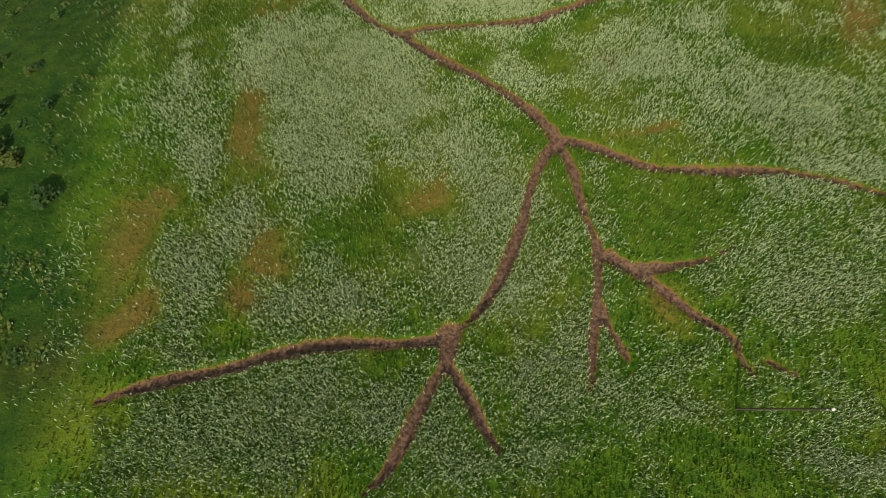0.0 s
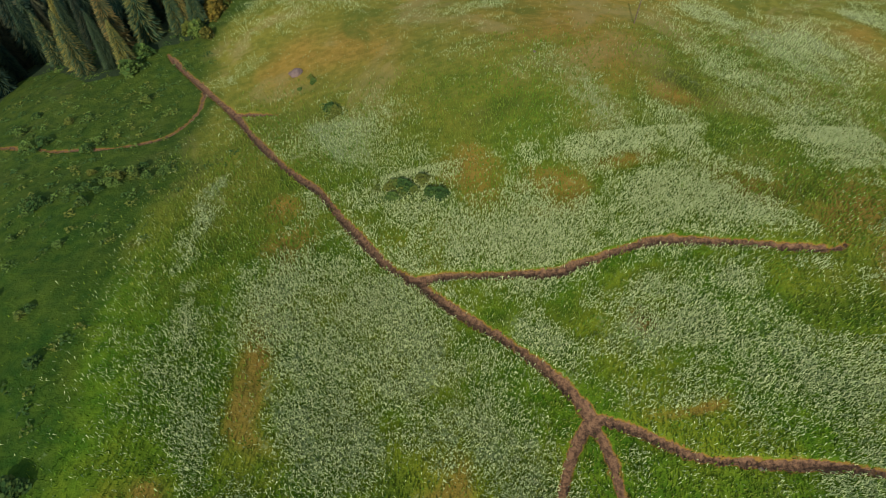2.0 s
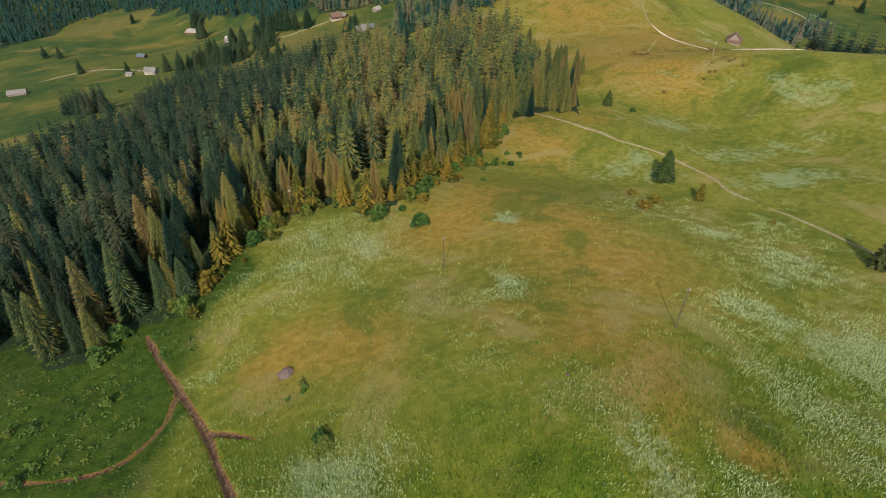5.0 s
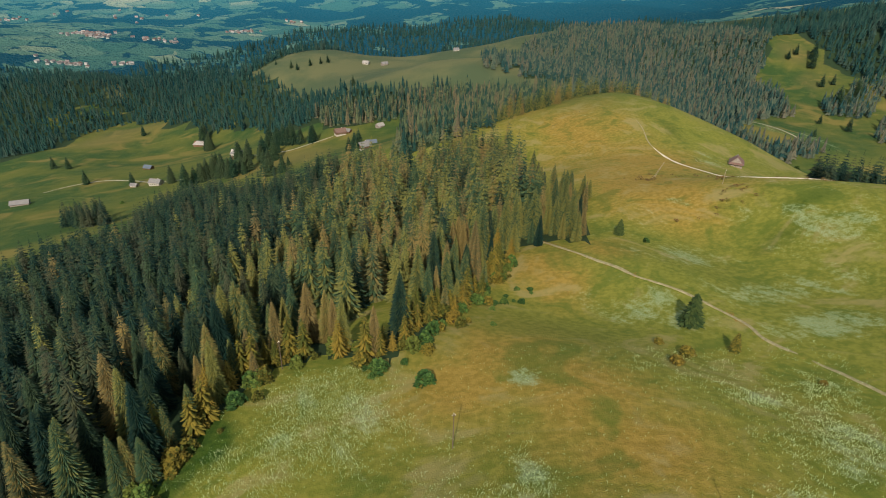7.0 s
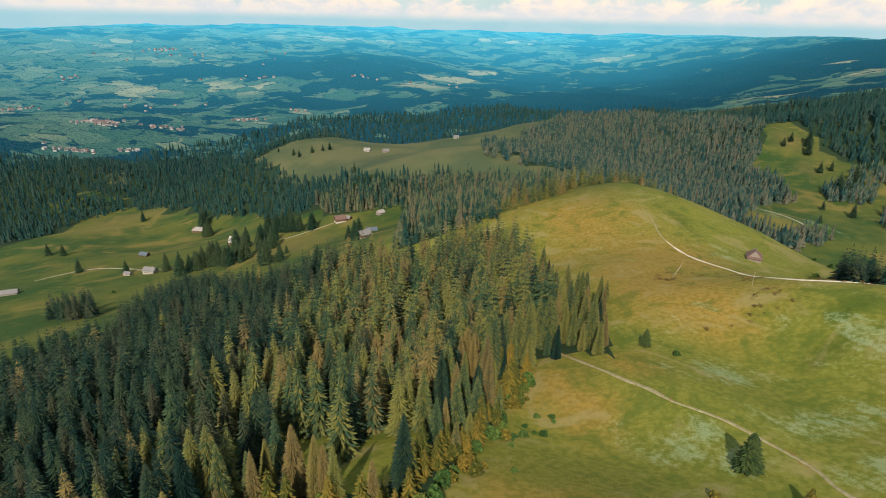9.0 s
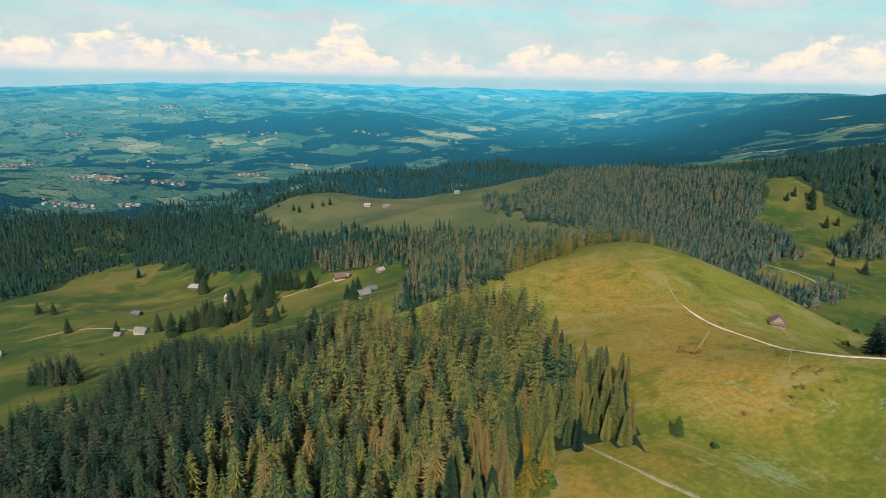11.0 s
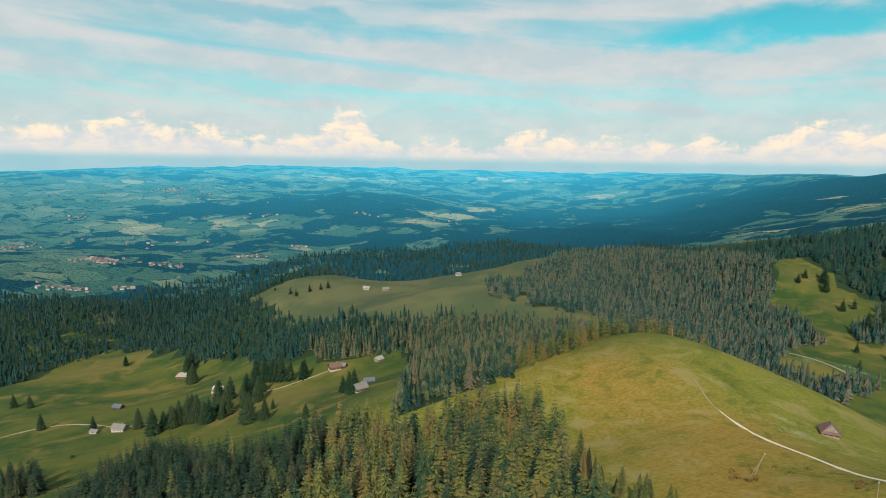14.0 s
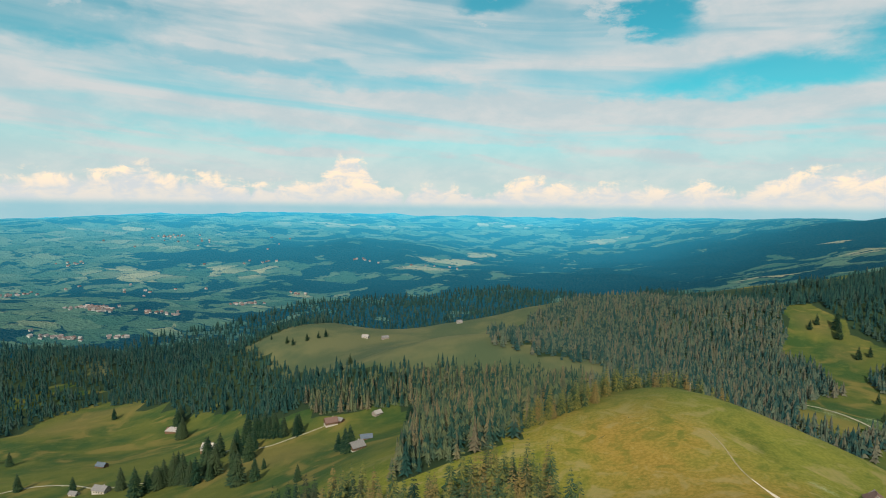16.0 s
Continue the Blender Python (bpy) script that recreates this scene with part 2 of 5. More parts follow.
def plain_material(name, a, b, scale=3.0, rough=0.85, spec=0.25, relief=0.4, depth=0.02):
    """A surface of two mottled tones with fine relief."""
    mat, n, bsdf = material(name, rough, spec)
    pos = place(n)
    coarse, fine = n.noise(pos, scale, 4.0, 0.6), n.noise(pos, scale * 9, 3.0, 0.6)
    both = n.math("ADD", n.math("MULTIPLY", coarse, 0.65), n.math("MULTIPLY", fine, 0.35))
    n.link(n.mix(n.ramp(both, 0.35, 0.65), a, b), bsdf.inputs["Base Color"])
    bump(n, bsdf, fine, relief, depth)
    return mat


def board_material(name, a, b, width=0.2):
    """Weathered upright boards."""
    mat, n, bsdf = material(name, 0.88, 0.2)
    pos = place(n)
    x, y, z = n.separate(pos)
    along = n.math("ADD", x, n.math("MULTIPLY", y, 0.83))
    lines = n.math("FRACT", n.math("DIVIDE", along, width))
    gap = n.math("MULTIPLY", n.ramp(lines, 0.0, 0.09), n.ramp(lines, 0.91, 1.0, 1.0, 0.0))
    grain = n.noise(n.combine(n.math("MULTIPLY", along, 9.0), 0.0, n.math("MULTIPLY", z, 0.7)), 1.0, 4.0, 0.6)
    n.link(n.mix(n.ramp(grain, 0.3, 0.7), a, b), bsdf.inputs["Base Color"])
    bump(n, bsdf, gap, 0.8, 0.03)
    return mat


def village_material(name, tones):
    mat, n, bsdf = material(name, 0.85, 0.2)
    rand = n.add("ShaderNodeNewGeometry").outputs["Random Per Island"]
    col = tones[0]
    for k, tone in enumerate(tones[1:]):
        col = n.mix(n.math("GREATER_THAN", rand, (k + 1) / len(tones)), col, tone)
    n.link(col, bsdf.inputs["Base Color"])
    return mat


def distance_material():
    """Far hills with fields and woods, blue haze added as a glow: the plain backdrop beyond the valley."""
    mat, n, bsdf = material("distance", 1.0, 0.0)
    pos = place(n)
    x, y, z = n.separate(pos)
    wood = n.add("ShaderNodeAttribute", attribute_name="wood").outputs["Fac"]
    pale = n.add("ShaderNodeAttribute", attribute_name="pale").outputs["Fac"]
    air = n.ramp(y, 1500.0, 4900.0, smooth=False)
    flat = n.combine(n.math("MULTIPLY", x, 0.0042), n.math("MULTIPLY", y, 0.0056), 0.0)
    fields = n.noise(flat, 1.3, 5.0, 0.60, 0.5)
    share = n.math("ADD", wood, n.math("MULTIPLY", n.math("SUBTRACT", fields, 0.5), 3.0))
    mask = n.ramp(share, 0.50, 0.55)
    # lines of trees along the field edges
    cells = n.add("ShaderNodeTexVoronoi", feature="DISTANCE_TO_EDGE")
    bent = n.add("ShaderNodeVectorMath", operation="MULTIPLY_ADD")
    wander = n.add("ShaderNodeTexNoise")
    n.link(flat, wander.inputs["Vector"])
    wander.inputs["Scale"].default_value = 3.0
    n.link(wander.outputs["Color"], bent.inputs[0])
    bent.inputs[1].default_value = (0.35, 0.35, 0.0)
    n.link(flat, bent.inputs[2])
    n.link(bent.outputs[0], cells.inputs["Vector"])
    cells.inputs["Scale"].default_value = 2.3
    hedge = n.math("MULTIPLY", n.ramp(cells.outputs["Distance"], 0.03, 0.055, 1.0, 0.0), n.ramp(n.noise(flat, 5.0, 4.0, 0.7), 0.48, 0.54))
    mask = n.math("MAXIMUM", mask, hedge)
    plots = n.add("ShaderNodeTexVoronoi")
    n.link(bent.outputs[0], plots.inputs["Vector"])
    plots.inputs["Scale"].default_value = 2.3
    tone = n.separate(plots.outputs["Color"])[0]
    grass = n.mix(tone, (0.030, 0.070, 0.036), (0.074, 0.118, 0.062))
    grass = n.mix(n.ramp(n.math("ADD", pale, n.math("MULTIPLY", n.math("SUBTRACT", tone, 0.5), 0.7)), 0.30, 0.75), grass, (0.190, 0.195, 0.100))
    trees = n.mix(n.ramp(n.noise(flat, 26.0, 4.0, 0.75), 0.35, 0.65), (0.001, 0.008, 0.008), (0.015, 0.030, 0.022))
    n.link(n.mix(mask, grass, trees), bsdf.inputs["Base Color"])
    # aerial haze painted as blue emission, stronger with distance
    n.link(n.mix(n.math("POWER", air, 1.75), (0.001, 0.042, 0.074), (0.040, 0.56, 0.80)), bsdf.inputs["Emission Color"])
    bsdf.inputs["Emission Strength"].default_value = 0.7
    bump(n, bsdf, n.noise(flat, 12.0, 3.0, 0.7), 0.8, 30.0)
    return mat


MEADOW = meadow_material()
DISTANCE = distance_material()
NEEDLE = needle_material("spruce_needles", (0.018, 0.048, 0.028), (0.112, 0.118, 0.032), (0.146, 0.096, 0.042))
# darker copy of the needle colour stands in for shade on the western slope
NEEDLE_SHADE = needle_material("shade_toned_needles", (0.002, 0.017, 0.016), (0.024, 0.046, 0.024), (0.048, 0.048, 0.028))
# far hill needles: blue haze is mixed into the base colour
NEEDLE_FAR_HAZE = needle_material("hazy_far_needles", (0.008, 0.040, 0.044), (0.060, 0.086, 0.064), (0.105, 0.092, 0.068))
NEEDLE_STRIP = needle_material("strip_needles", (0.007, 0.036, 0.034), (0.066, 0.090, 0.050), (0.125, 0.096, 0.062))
# valley needles: haze and cloud shade both put into the base colour
NEEDLE_VALE_HAZE = needle_material("hazy_valley_needles", (0.004, 0.029, 0.032), (0.015, 0.050, 0.044), (0.032, 0.054, 0.044))
NEEDLE_LONE = needle_material("pasture_needles", (0.005, 0.026, 0.018), (0.026, 0.052, 0.024), (0.036, 0.054, 0.026))
YOUNG_NEEDLE = needle_material("young_needles", (0.012, 0.032, 0.012), (0.042, 0.066, 0.020), (0.075, 0.075, 0.028))
LEAF = needle_material("shrub_leaves", (0.016, 0.050, 0.014), (0.060, 0.115, 0.026), (0.10, 0.11, 0.02))
LEAF_GOLD = needle_material("golden_leaves", (0.035, 0.048, 0.010), (0.125, 0.105, 0.018), (0.16, 0.11, 0.02))
GRASS = needle_material("grass_blades", (0.030, 0.100, 0.008), (0.086, 0.172, 0.015), (0.13, 0.14, 0.03))
PETAL = plain_material("white_petals", (0.185, 0.285, 0.13), (0.35, 0.455, 0.26), 4.0, 0.8)
BARK = plain_material("bark", (0.05, 0.038, 0.028), (0.11, 0.085, 0.065), 6.0)
GRAVEL = plain_material("pale_gravel", (0.36, 0.34, 0.28), (0.54, 0.51, 0.43), 0.8, 0.95)
LANE = plain_material("grassy_gravel", (0.17, 0.18, 0.13), (0.28, 0.28, 0.22), 0.5, 0.95)
DIRT = plain_material("trodden_dirt", (0.14, 0.130, 0.070), (0.24, 0.225, 0.140), 0.9, 0.95)
# the knoll groove's shade is put into this dark turf colour
GROOVE = plain_material("shaded_turf", (0.045, 0.060, 0.014), (0.085, 0.085, 0.025), 0.9, 0.95)
BOARDS = board_material("weathered_boards", (0.13, 0.115, 0.105), (0.27, 0.25, 0.24))
BROWN_BOARDS = board_material("brown_boards", (0.07, 0.042, 0.028), (0.15, 0.095, 0.065))
PLASTER = plain_material("white_plaster", (0.27, 0.27, 0.26), (0.38, 0.37, 0.36), 1.2)
TILE = plain_material("red_roof_tiles", (0.095, 0.062, 0.056), (0.140, 0.092, 0.082), 1.4)
GREY_ROOF = plain_material("grey_roof", (0.10, 0.105, 0.115), (0.18, 0.187, 0.20), 1.4)
BLUE_ROOF = plain_material("blue_grey_roof", (0.05, 0.075, 0.11), (0.09, 0.12, 0.16), 1.4, 0.6)
PALE_ROOF = plain_material("pale_shingles", (0.17, 0.17, 0.18), (0.28, 0.28, 0.28), 1.4)
POLE_WOOD = plain_material("pole_wood", (0.055, 0.042, 0.032), (0.12, 0.10, 0.08), 5.0)
PALE_WOOD = plain_material("bleached_wood", (0.17, 0.15, 0.11), (0.27, 0.24, 0.18), 5.0)
DARK_METAL = plain_material("galvanised_iron", (0.16, 0.16, 0.16), (0.30, 0.30, 0.30), 8.0, 0.5, 0.5)
CERAMIC = plain_material("white_ceramic", (0.78, 0.78, 0.76), (0.86, 0.86, 0.84), 8.0, 0.3, 0.5)
PANE = plain_material("dark_pane", (0.02, 0.025, 0.03), (0.04, 0.05, 0.06), 3.0, 0.15, 0.5)
ROCK = plain_material("grey_rock", (0.075, 0.060, 0.062), (0.14, 0.112, 0.115), 1.5)
WALLS_FAR = village_material("village_walls", [(0.22, 0.26, 0.28, 1), (0.30, 0.34, 0.35, 1), (0.14, 0.15, 0.16, 1)])
ROOFS_FAR = village_material("village_roofs", [(0.110, 0.105, 0.115, 1), (0.120, 0.090, 0.088, 1), (0.150, 0.150, 0.160, 1), (0.24, 0.25, 0.26, 1)])


# ---- land ----
# round swells and hollows: place, reach, height
FORMS_A = [
    (84, 189, 900, 169.1), (959, 1629, 900, -71.2), (-165, 1269, 900, -190.8), (-1159, 4973, 900, 77.7), (-2194, 4089, 900, 53),
    (2000, 1500, 900, 70.8), (-27, 2662, 900, 54), (0, -3500, 900, -19.1), (2346, 4523, 900, 105.9), (-1033, 3295, 900, -26.2),
    (-3500, 3000, 900, 31.6), (-1039, 1984, 900, -156.9), (2602, 2936, 900, 125.4), (1500, -1000, 900, -52.8), (-3500, 0, 900, -90.2),
    (-252, 4454, 900, 29), (3500, 0, 900, 23.2), (0, -1500, 900, -2), (-1500, -800, 900, -176.6), (644, 5070, 900, 111.1),
    (-3000, 1500, 900, -90.3), (1103, 3485, 900, -144.7), (1500, 600, 900, 65.9),
]
FORMS_B = [
    (-32, 56, 270, 61.6), (281, 620, 270, -57.1), (-38, 821, 270, -46), (-153, 1458, 270, -18.1), (-300, 350, 270, -74.5),
    (862, 1071, 270, 105.6), (-700, 800, 270, -6.8), (601, 836, 270, -54.9), (-770, 1470, 270, 29.7), (-600, 400, 270, -46.1),
    (-350, 650, 270, 70.2), (116, 1141, 270, 137.1), (-553, 1978, 270, 29.8), (1100, 700, 270, -70.3), (568, 1221, 270, 102.4),
    (-475, 1188, 270, -47.3), (136, 323, 270, 31.1), (-1039, 1984, 270, 88.7), (344, 2031, 270, -15.5), (400, 100, 270, -36.1),
    (700, 300, 270, -81.7), (-73, 2060, 270, 21.5), (959, 1629, 270, 14.7),
]
FORMS_C = [
    (-643, 1437, 150, 69.3), (-188, 864, 150, -59.3), (601, 836, 150, -45), (-353, 785, 150, -7.6), (225, 638, 150, 18.4),
    (-475, 1188, 150, 18.3), (-550, 1000, 150, 24.8), (380, 650, 150, -46.2), (476, 1244, 150, -14.5), (-100, 560, 150, -35),
    (750, 1037, 150, -49.4), (116, 1141, 150, -28.3), (-700, 800, 150, -35.3), (-226, 1319, 150, 57.5), (-30, 984, 150, -9.7),
    (602, 1145, 150, -36.5), (-153, 1458, 150, 72.2), (8, 833, 150, 114), (280, 1102, 150, -63.9), (200, 800, 150, 103.4),
    (70, 560, 150, 72.1), (600, 550, 150, 45), (551, 999, 150, -6.2),
]
FORMS_D = [
    (420, 800, 150, -3.4), (-3, 61, 95, 25.4), (60, 340, 95, -6.1), (-120, 250, 95, 7.7), (120, 640, 95, -38.4),
    (247, 529, 95, 44.2), (-230, 420, 95, 22.7), (129, 205, 95, 23.5), (-302, 854, 95, 19.4), (601, 836, 95, 25.8),
    (450, 700, 95, 49.5), (-240, 550, 95, 7.4), (400, 100, 95, 24.2), (44, 820, 95, -101.5), (200, 800, 95, -74.8),
    (60, -60, 95, -14), (400, 300, 95, 45.6), (320, 740, 95, 0.7), (-130, 50, 95, -11.2), (600, 550, 95, -7.1),
    (-26, 178, 95, -7.2), (-60, -40, 95, 10.7), (140, 60, 95, -16.8),
]
FORMS_E = [
    (-13, 700, 95, -35.4), (-28, 105, 40, 5.2), (43, 83, 40, 0.7), (93, 163, 40, -7.7), (-30, 38, 40, 1.8),
    (177, 438, 40, 5.8), (205, 375, 40, 1.8), (60, 340, 40, -0.3), (33, 28, 40, 0.6), (65, 222, 40, 5.5),
    (30, 190, 40, -0.8), (140, 60, 40, 2.4), (133, 231, 40, -5.3), (13, 141, 40, -2.6), (136, 323, 40, 16.1),
    (-70, 220, 40, -1.8), (220, 240, 40, 19.9), (-26, 178, 40, 1.3), (200, 150, 40, 3.8), (-30, 280, 40, 2.3),
    (100, 420, 40, -4.3), (-10, 350, 40, 3.9), (-20, 230, 40, -1.1),
]
FORMS_F = [
    (30, 290, 40, -14.5), (84, 189, 24, -3.1), (-30, 38, 24, -4), (18, 39, 24, -2.7), (30, 290, 24, 7),
    (-26, 178, 24, 1.7), (-36, 117, 24, -8.2), (129, 205, 24, -8.9), (140, 60, 24, -0.4), (-3, 61, 24, -5),
    (58, 105, 24, -4.9), (93, 163, 24, -5.1), (48, 25, 24, 1.8), (54, 206, 24, -14.2), (82, 256, 24, -2.5),
    (26, 99, 24, 1.2), (-47, 80, 24, -4.3), (127, 247, 24, -10.9), (-9, 95, 24, -8), (-20, 230, 24, -1.6),
    (158, 264, 24, 7.7), (104, 131, 24, -2), (-60, 170, 24, -1.4),
]
FORMS_G = [
    (-30, 280, 24, 2.5), (1, 170, 24, -3), (136, 323, 24, -8), (152, 227, 24, 3.8), (15, 10, 24, -5.8),
    (13, 141, 24, -6.5), (30, 190, 24, 1), (-32, 149, 24, -0.7),
]
FORMS = FORMS_A + FORMS_B + FORMS_C + FORMS_D + FORMS_E + FORMS_F + FORMS_G
FORMS += [(195, 530, 22, 5.0), (214, 505, 22, 3.6), (234, 480, 22, 3.6), (253, 456, 22, 3.6), (270, 436, 22, 4.6)]
FORMS += [(820, 1330, 120, -85), (1000, 1260, 120, -50), (640, 1300, 90, -25)]


def lattice(ix, iy, seed):
    h = (ix.astype(np.int64) * 374761393 + iy.astype(np.int64) * 668265263 + seed * 974711) & 0x7FFFFFFF
    h = ((h ^ (h >> 13)) * 1274126177) & 0x7FFFFFFF
    return ((h ^ (h >> 16)) & 0xFFFF) / 65535.0


def ripple(x, y, size, seed=0, octaves=3):
    """Smooth noise from -1 to 1 with the given largest size in metres."""
    x, y = np.asarray(x, float) / size, np.asarray(y, float) / size
    total, amp, norm = 0.0, 1.0, 0.0
    for k in range(octaves):
        ix, iy = np.floor(x), np.floor(y)
        fx, fy = x - ix, y - iy
        fx, fy = fx * fx * (3 - 2 * fx), fy * fy * (3 - 2 * fy)
        a, b = lattice(ix, iy, seed + k), lattice(ix + 1, iy, seed + k)
        c, d = lattice(ix, iy + 1, seed + k), lattice(ix + 1, iy + 1, seed + k)
        total = total + amp * ((a + (b - a) * fx) * (1 - fy) + (c + (d - c) * fx) * fy)
        norm, amp, x, y = norm + amp, amp * 0.5, x * 2.03, y * 2.03
    return total / norm * 2 - 1


def land(x, y):
    """Height of the ground, without trails."""
    x, y = np.asarray(x, float), np.asarray(y, float)
    z = np.full(np.broadcast(x, y).shape, -80.0)
    for a, b, s, k in FORMS:
        z = z + k * np.exp(-((x - a) ** 2 + (y - b) ** 2) / (2 * s * s))
    away = np.hypot(x - 20, y - 60)
    z = z + 0.45 * ripple(x, y, 7, 15, 2) * np.clip((-x - 36) / 12, 0, 1) * np.clip((160 - y) / 30, 0, 1)
    calm = np.clip(1.3 - away / 260, 0.12, 1)
    z = z + (ripple(x, y, 14, 3) * 0.35 + ripple(x, y, 3.2, 9, 2) * 0.10) * calm + ripple(x, y, 160, 5) * np.clip((away - 700) / 600, 0, 1) * 14
    return z


def spread(points, step):
    """Points along a smooth line through the given ones."""
    p = np.array(points, float)
    p = np.vstack([2 * p[0] - p[1], p, 2 * p[-1] - p[-2]])
    out = []
    for i in range(1, len(p) - 2):
        m = max(2, int(np.hypot(*(p[i + 1] - p[i])) / step))
        for t in np.linspace(0, 1, m, endpoint=False):
            out.append(0.5 * (2 * p[i] + (p[i + 1] - p[i - 1]) * t + (2 * p[i - 1] - 5 * p[i] + 4 * p[i + 1] - p[i + 2]) * t ** 2 + (3 * p[i] - p[i - 1] - 3 * p[i + 1] + p[i + 2]) * t ** 3))
    out.append(p[-2])
    return np.array(out)


# trodden trails, as lines on the meadow
TRAILS = [
    [(18.1, 35.9), (16.9, 38.6), (14.8, 41.6), (10.8, 45.9), (5.3, 51.2), (1.5, 55.7), (-1.3, 58.4), (-4.5, 63.4), (-7.3, 68.5), (-10.6, 75.0), (-16.1, 82.6), (-23.2, 95.2), (-27.0, 103.0), (-35.3, 116.1), (-40.8, 124.3), (-46.1, 133.0)],  # trail main
    [(1.3, 55.6), (7.4, 55.1), (17.7, 53.3), (21.3, 54.0), (30.4, 55.5), (35.5, 54.8), (42.3, 53.4), (50.6, 52.0), (53.5, 52.4)],  # trail right upper
    [(18.1, 35.9), (16.0, 33.6), (14.1, 30.5), (12.5, 26.6), (10.2, 22.3), (7.9, 18.8), (5.1, 16.0), (2.6, 14.4)],  # trail left branch
    [(2.6, 14.4), (-2.3, 14.4), (-7.6, 14.8), (-12.8, 14.5), (-17.8, 13.5), (-22.8, 13.1), (-26.1, 12.6), (-28.9, 11.9)],  # trail west
    [(2.6, 14.4), (2.3, 12.3), (0.8, 10.2), (-1.1, 7.4), (-2.9, 4.6), (-4.2, 2.9), (-6.3, 1.2)],  # trail south
    [(2.6, 11.7), (4.0, 8.3), (5.1, 5.4), (6.1, 3.5)],  # trail stub
    [(18.1, 36.2), (21.9, 34.3), (24.7, 32.4), (27.3, 30.8), (33.1, 29.4), (39.1, 28.4), (44.8, 26.8), (51.5, 24.2)],  # trail east
    [(18.1, 35.3), (18.9, 32.2), (19.2, 26.4), (19.7, 23.0), (20.5, 21.3), (23.1, 19.3), (25.6, 16.6), (27.8, 14.0), (30.5, 11.5), (30.9, 9.0), (31.5, 7.5)],  # trail fork
    [(22.9, 19.5), (27.6, 19.4), (31.2, 19.7), (33.4, 20.4)],  # trail fork2
    [(19.7, 23.0), (19.2, 20.5), (18.4, 17.0), (17.1, 12.9), (15.7, 8.1)],  # trail fork3
    [(18.4, 17.0), (19.0, 13.5), (19.7, 11.5), (19.9, 9.2)],  # trail fork4
    [(33.3, 8.6), (34.6, 7.6), (35.8, 6.6)],  # scar
    [(-26.7, 103.7), (-22.8, 102.2), (-18.8, 100.5)],  # spur
    [(-34.9, 115.6), (-35.0, 107.2), (-37.6, 101.0), (-41.7, 98.1), (-50.0, 98.1), (-59.1, 99.5), (-66.0, 102.5), (-75.0, 106.0)],  # left path
    [(3.0, 14.8), (2.7, 13.6), (2.3, 12.0)],  # worn fork in the west
    [(17.6, 37.2), (18.2, 36.0), (18.4, 34.8)],  # worn fork in the middle
    [(20.6, 21.2), (23.1, 19.3), (25.6, 16.6), (27.0, 15.0)],  # worn stretch
]
FAINT = {13}
BROAD = {14: 0.85, 15: 0.70, 16: 0.50}


def trail_field(x, y):
    """How near each place lies to a trail, 1 on it, falling to 0."""
    near = np.zeros(x.shape)
    for k, line in enumerate(TRAILS):
        path = spread(line, 0.5)
        wide = BROAD.get(k, 0.36 if k < 6 else 0.30)
        box = (x > path[:, 0].min() - 3) & (x < path[:, 0].max() + 3) & (y > path[:, 1].min() - 3) & (y < path[:, 1].max() + 3)
        if not box.any():
            continue
        bx, by = x[box], y[box]
        best = np.full(bx.shape, 1e9)
        for i, (px, py) in enumerate(path):
            w = wide * (0.95 + 0.16 * math.sin(i * 0.21 + k)) * min(1.0, 0.35 + (len(path) - i) * 0.06)
            best = np.minimum(best, np.hypot(bx - px, by - py) / w)
        near[box] = np.maximum(near[box], np.clip(1.55 - 0.62 * best, 0, 1) * (0.62 if k in FAINT else 1.0))
    return near


# patches on the meadow: place and half widths
FLOWERS_A = [(-8, 48, 3.9, 6.2), (-7, 39, 3.1, 4.0), (0, 44, 3.2, 4.9), (5, 34, 3.5, 3.0), (4, 22, 4.6, 2.5), (-9, 20, 5.2, 2.4), (-17, 30, 1.9, 2.3), (-22, 24, 2.2, 3.7), (-22, 39, 2.1, 2.7), (9, 28, 1.9, 2.7), (39, 42, 6.7, 3.7), (40, 36, 7.1, 2.9), (37, 47, 3.1, 2.7), (17, 46, 2.6, 2.0), (28, 45, 2.5, 1.9), (41, 26, 6.7, 1.0), (-14, 9, 6.2, 3.1), (-17, 6, 4.5, 2.2), (-3, 8, 3.2, 2.4), (11, 11, 3.9, 2.2), (13, 6, 4.6, 2.0), (7, 2, 4.5, 1.5), (19, 4, 2.9, 2.4), (36, 1, 3.4, 1.2), (43, 16, 3.7, 2.3)]
FLOWERS_B = [(-9, 88, 6.5, 5.3), (6, 78, 3.0, 3.5), (-9, 160, 10.2, 6.0), (-17, 149, 6.5, 5.8), (-3, 152, 6.5, 7.7), (25, 130, 2.6, 5.3), (18, 124, 2.1, 3.0), (-31, 143, 4.4, 5.1), (-29, 120, 5.8, 2.0), (31, 78, 3.0, 5.4), (33, 72, 3.4, 3.1), (42, 77, 3.2, 4.7), (38, 61, 6.3, 3.8), (15, 61, 6.6, 3.6), (17, 57, 3.9, 2.2), (37, 51, 4.2, 1.9), (32, 46, 5.7, 2.6)]
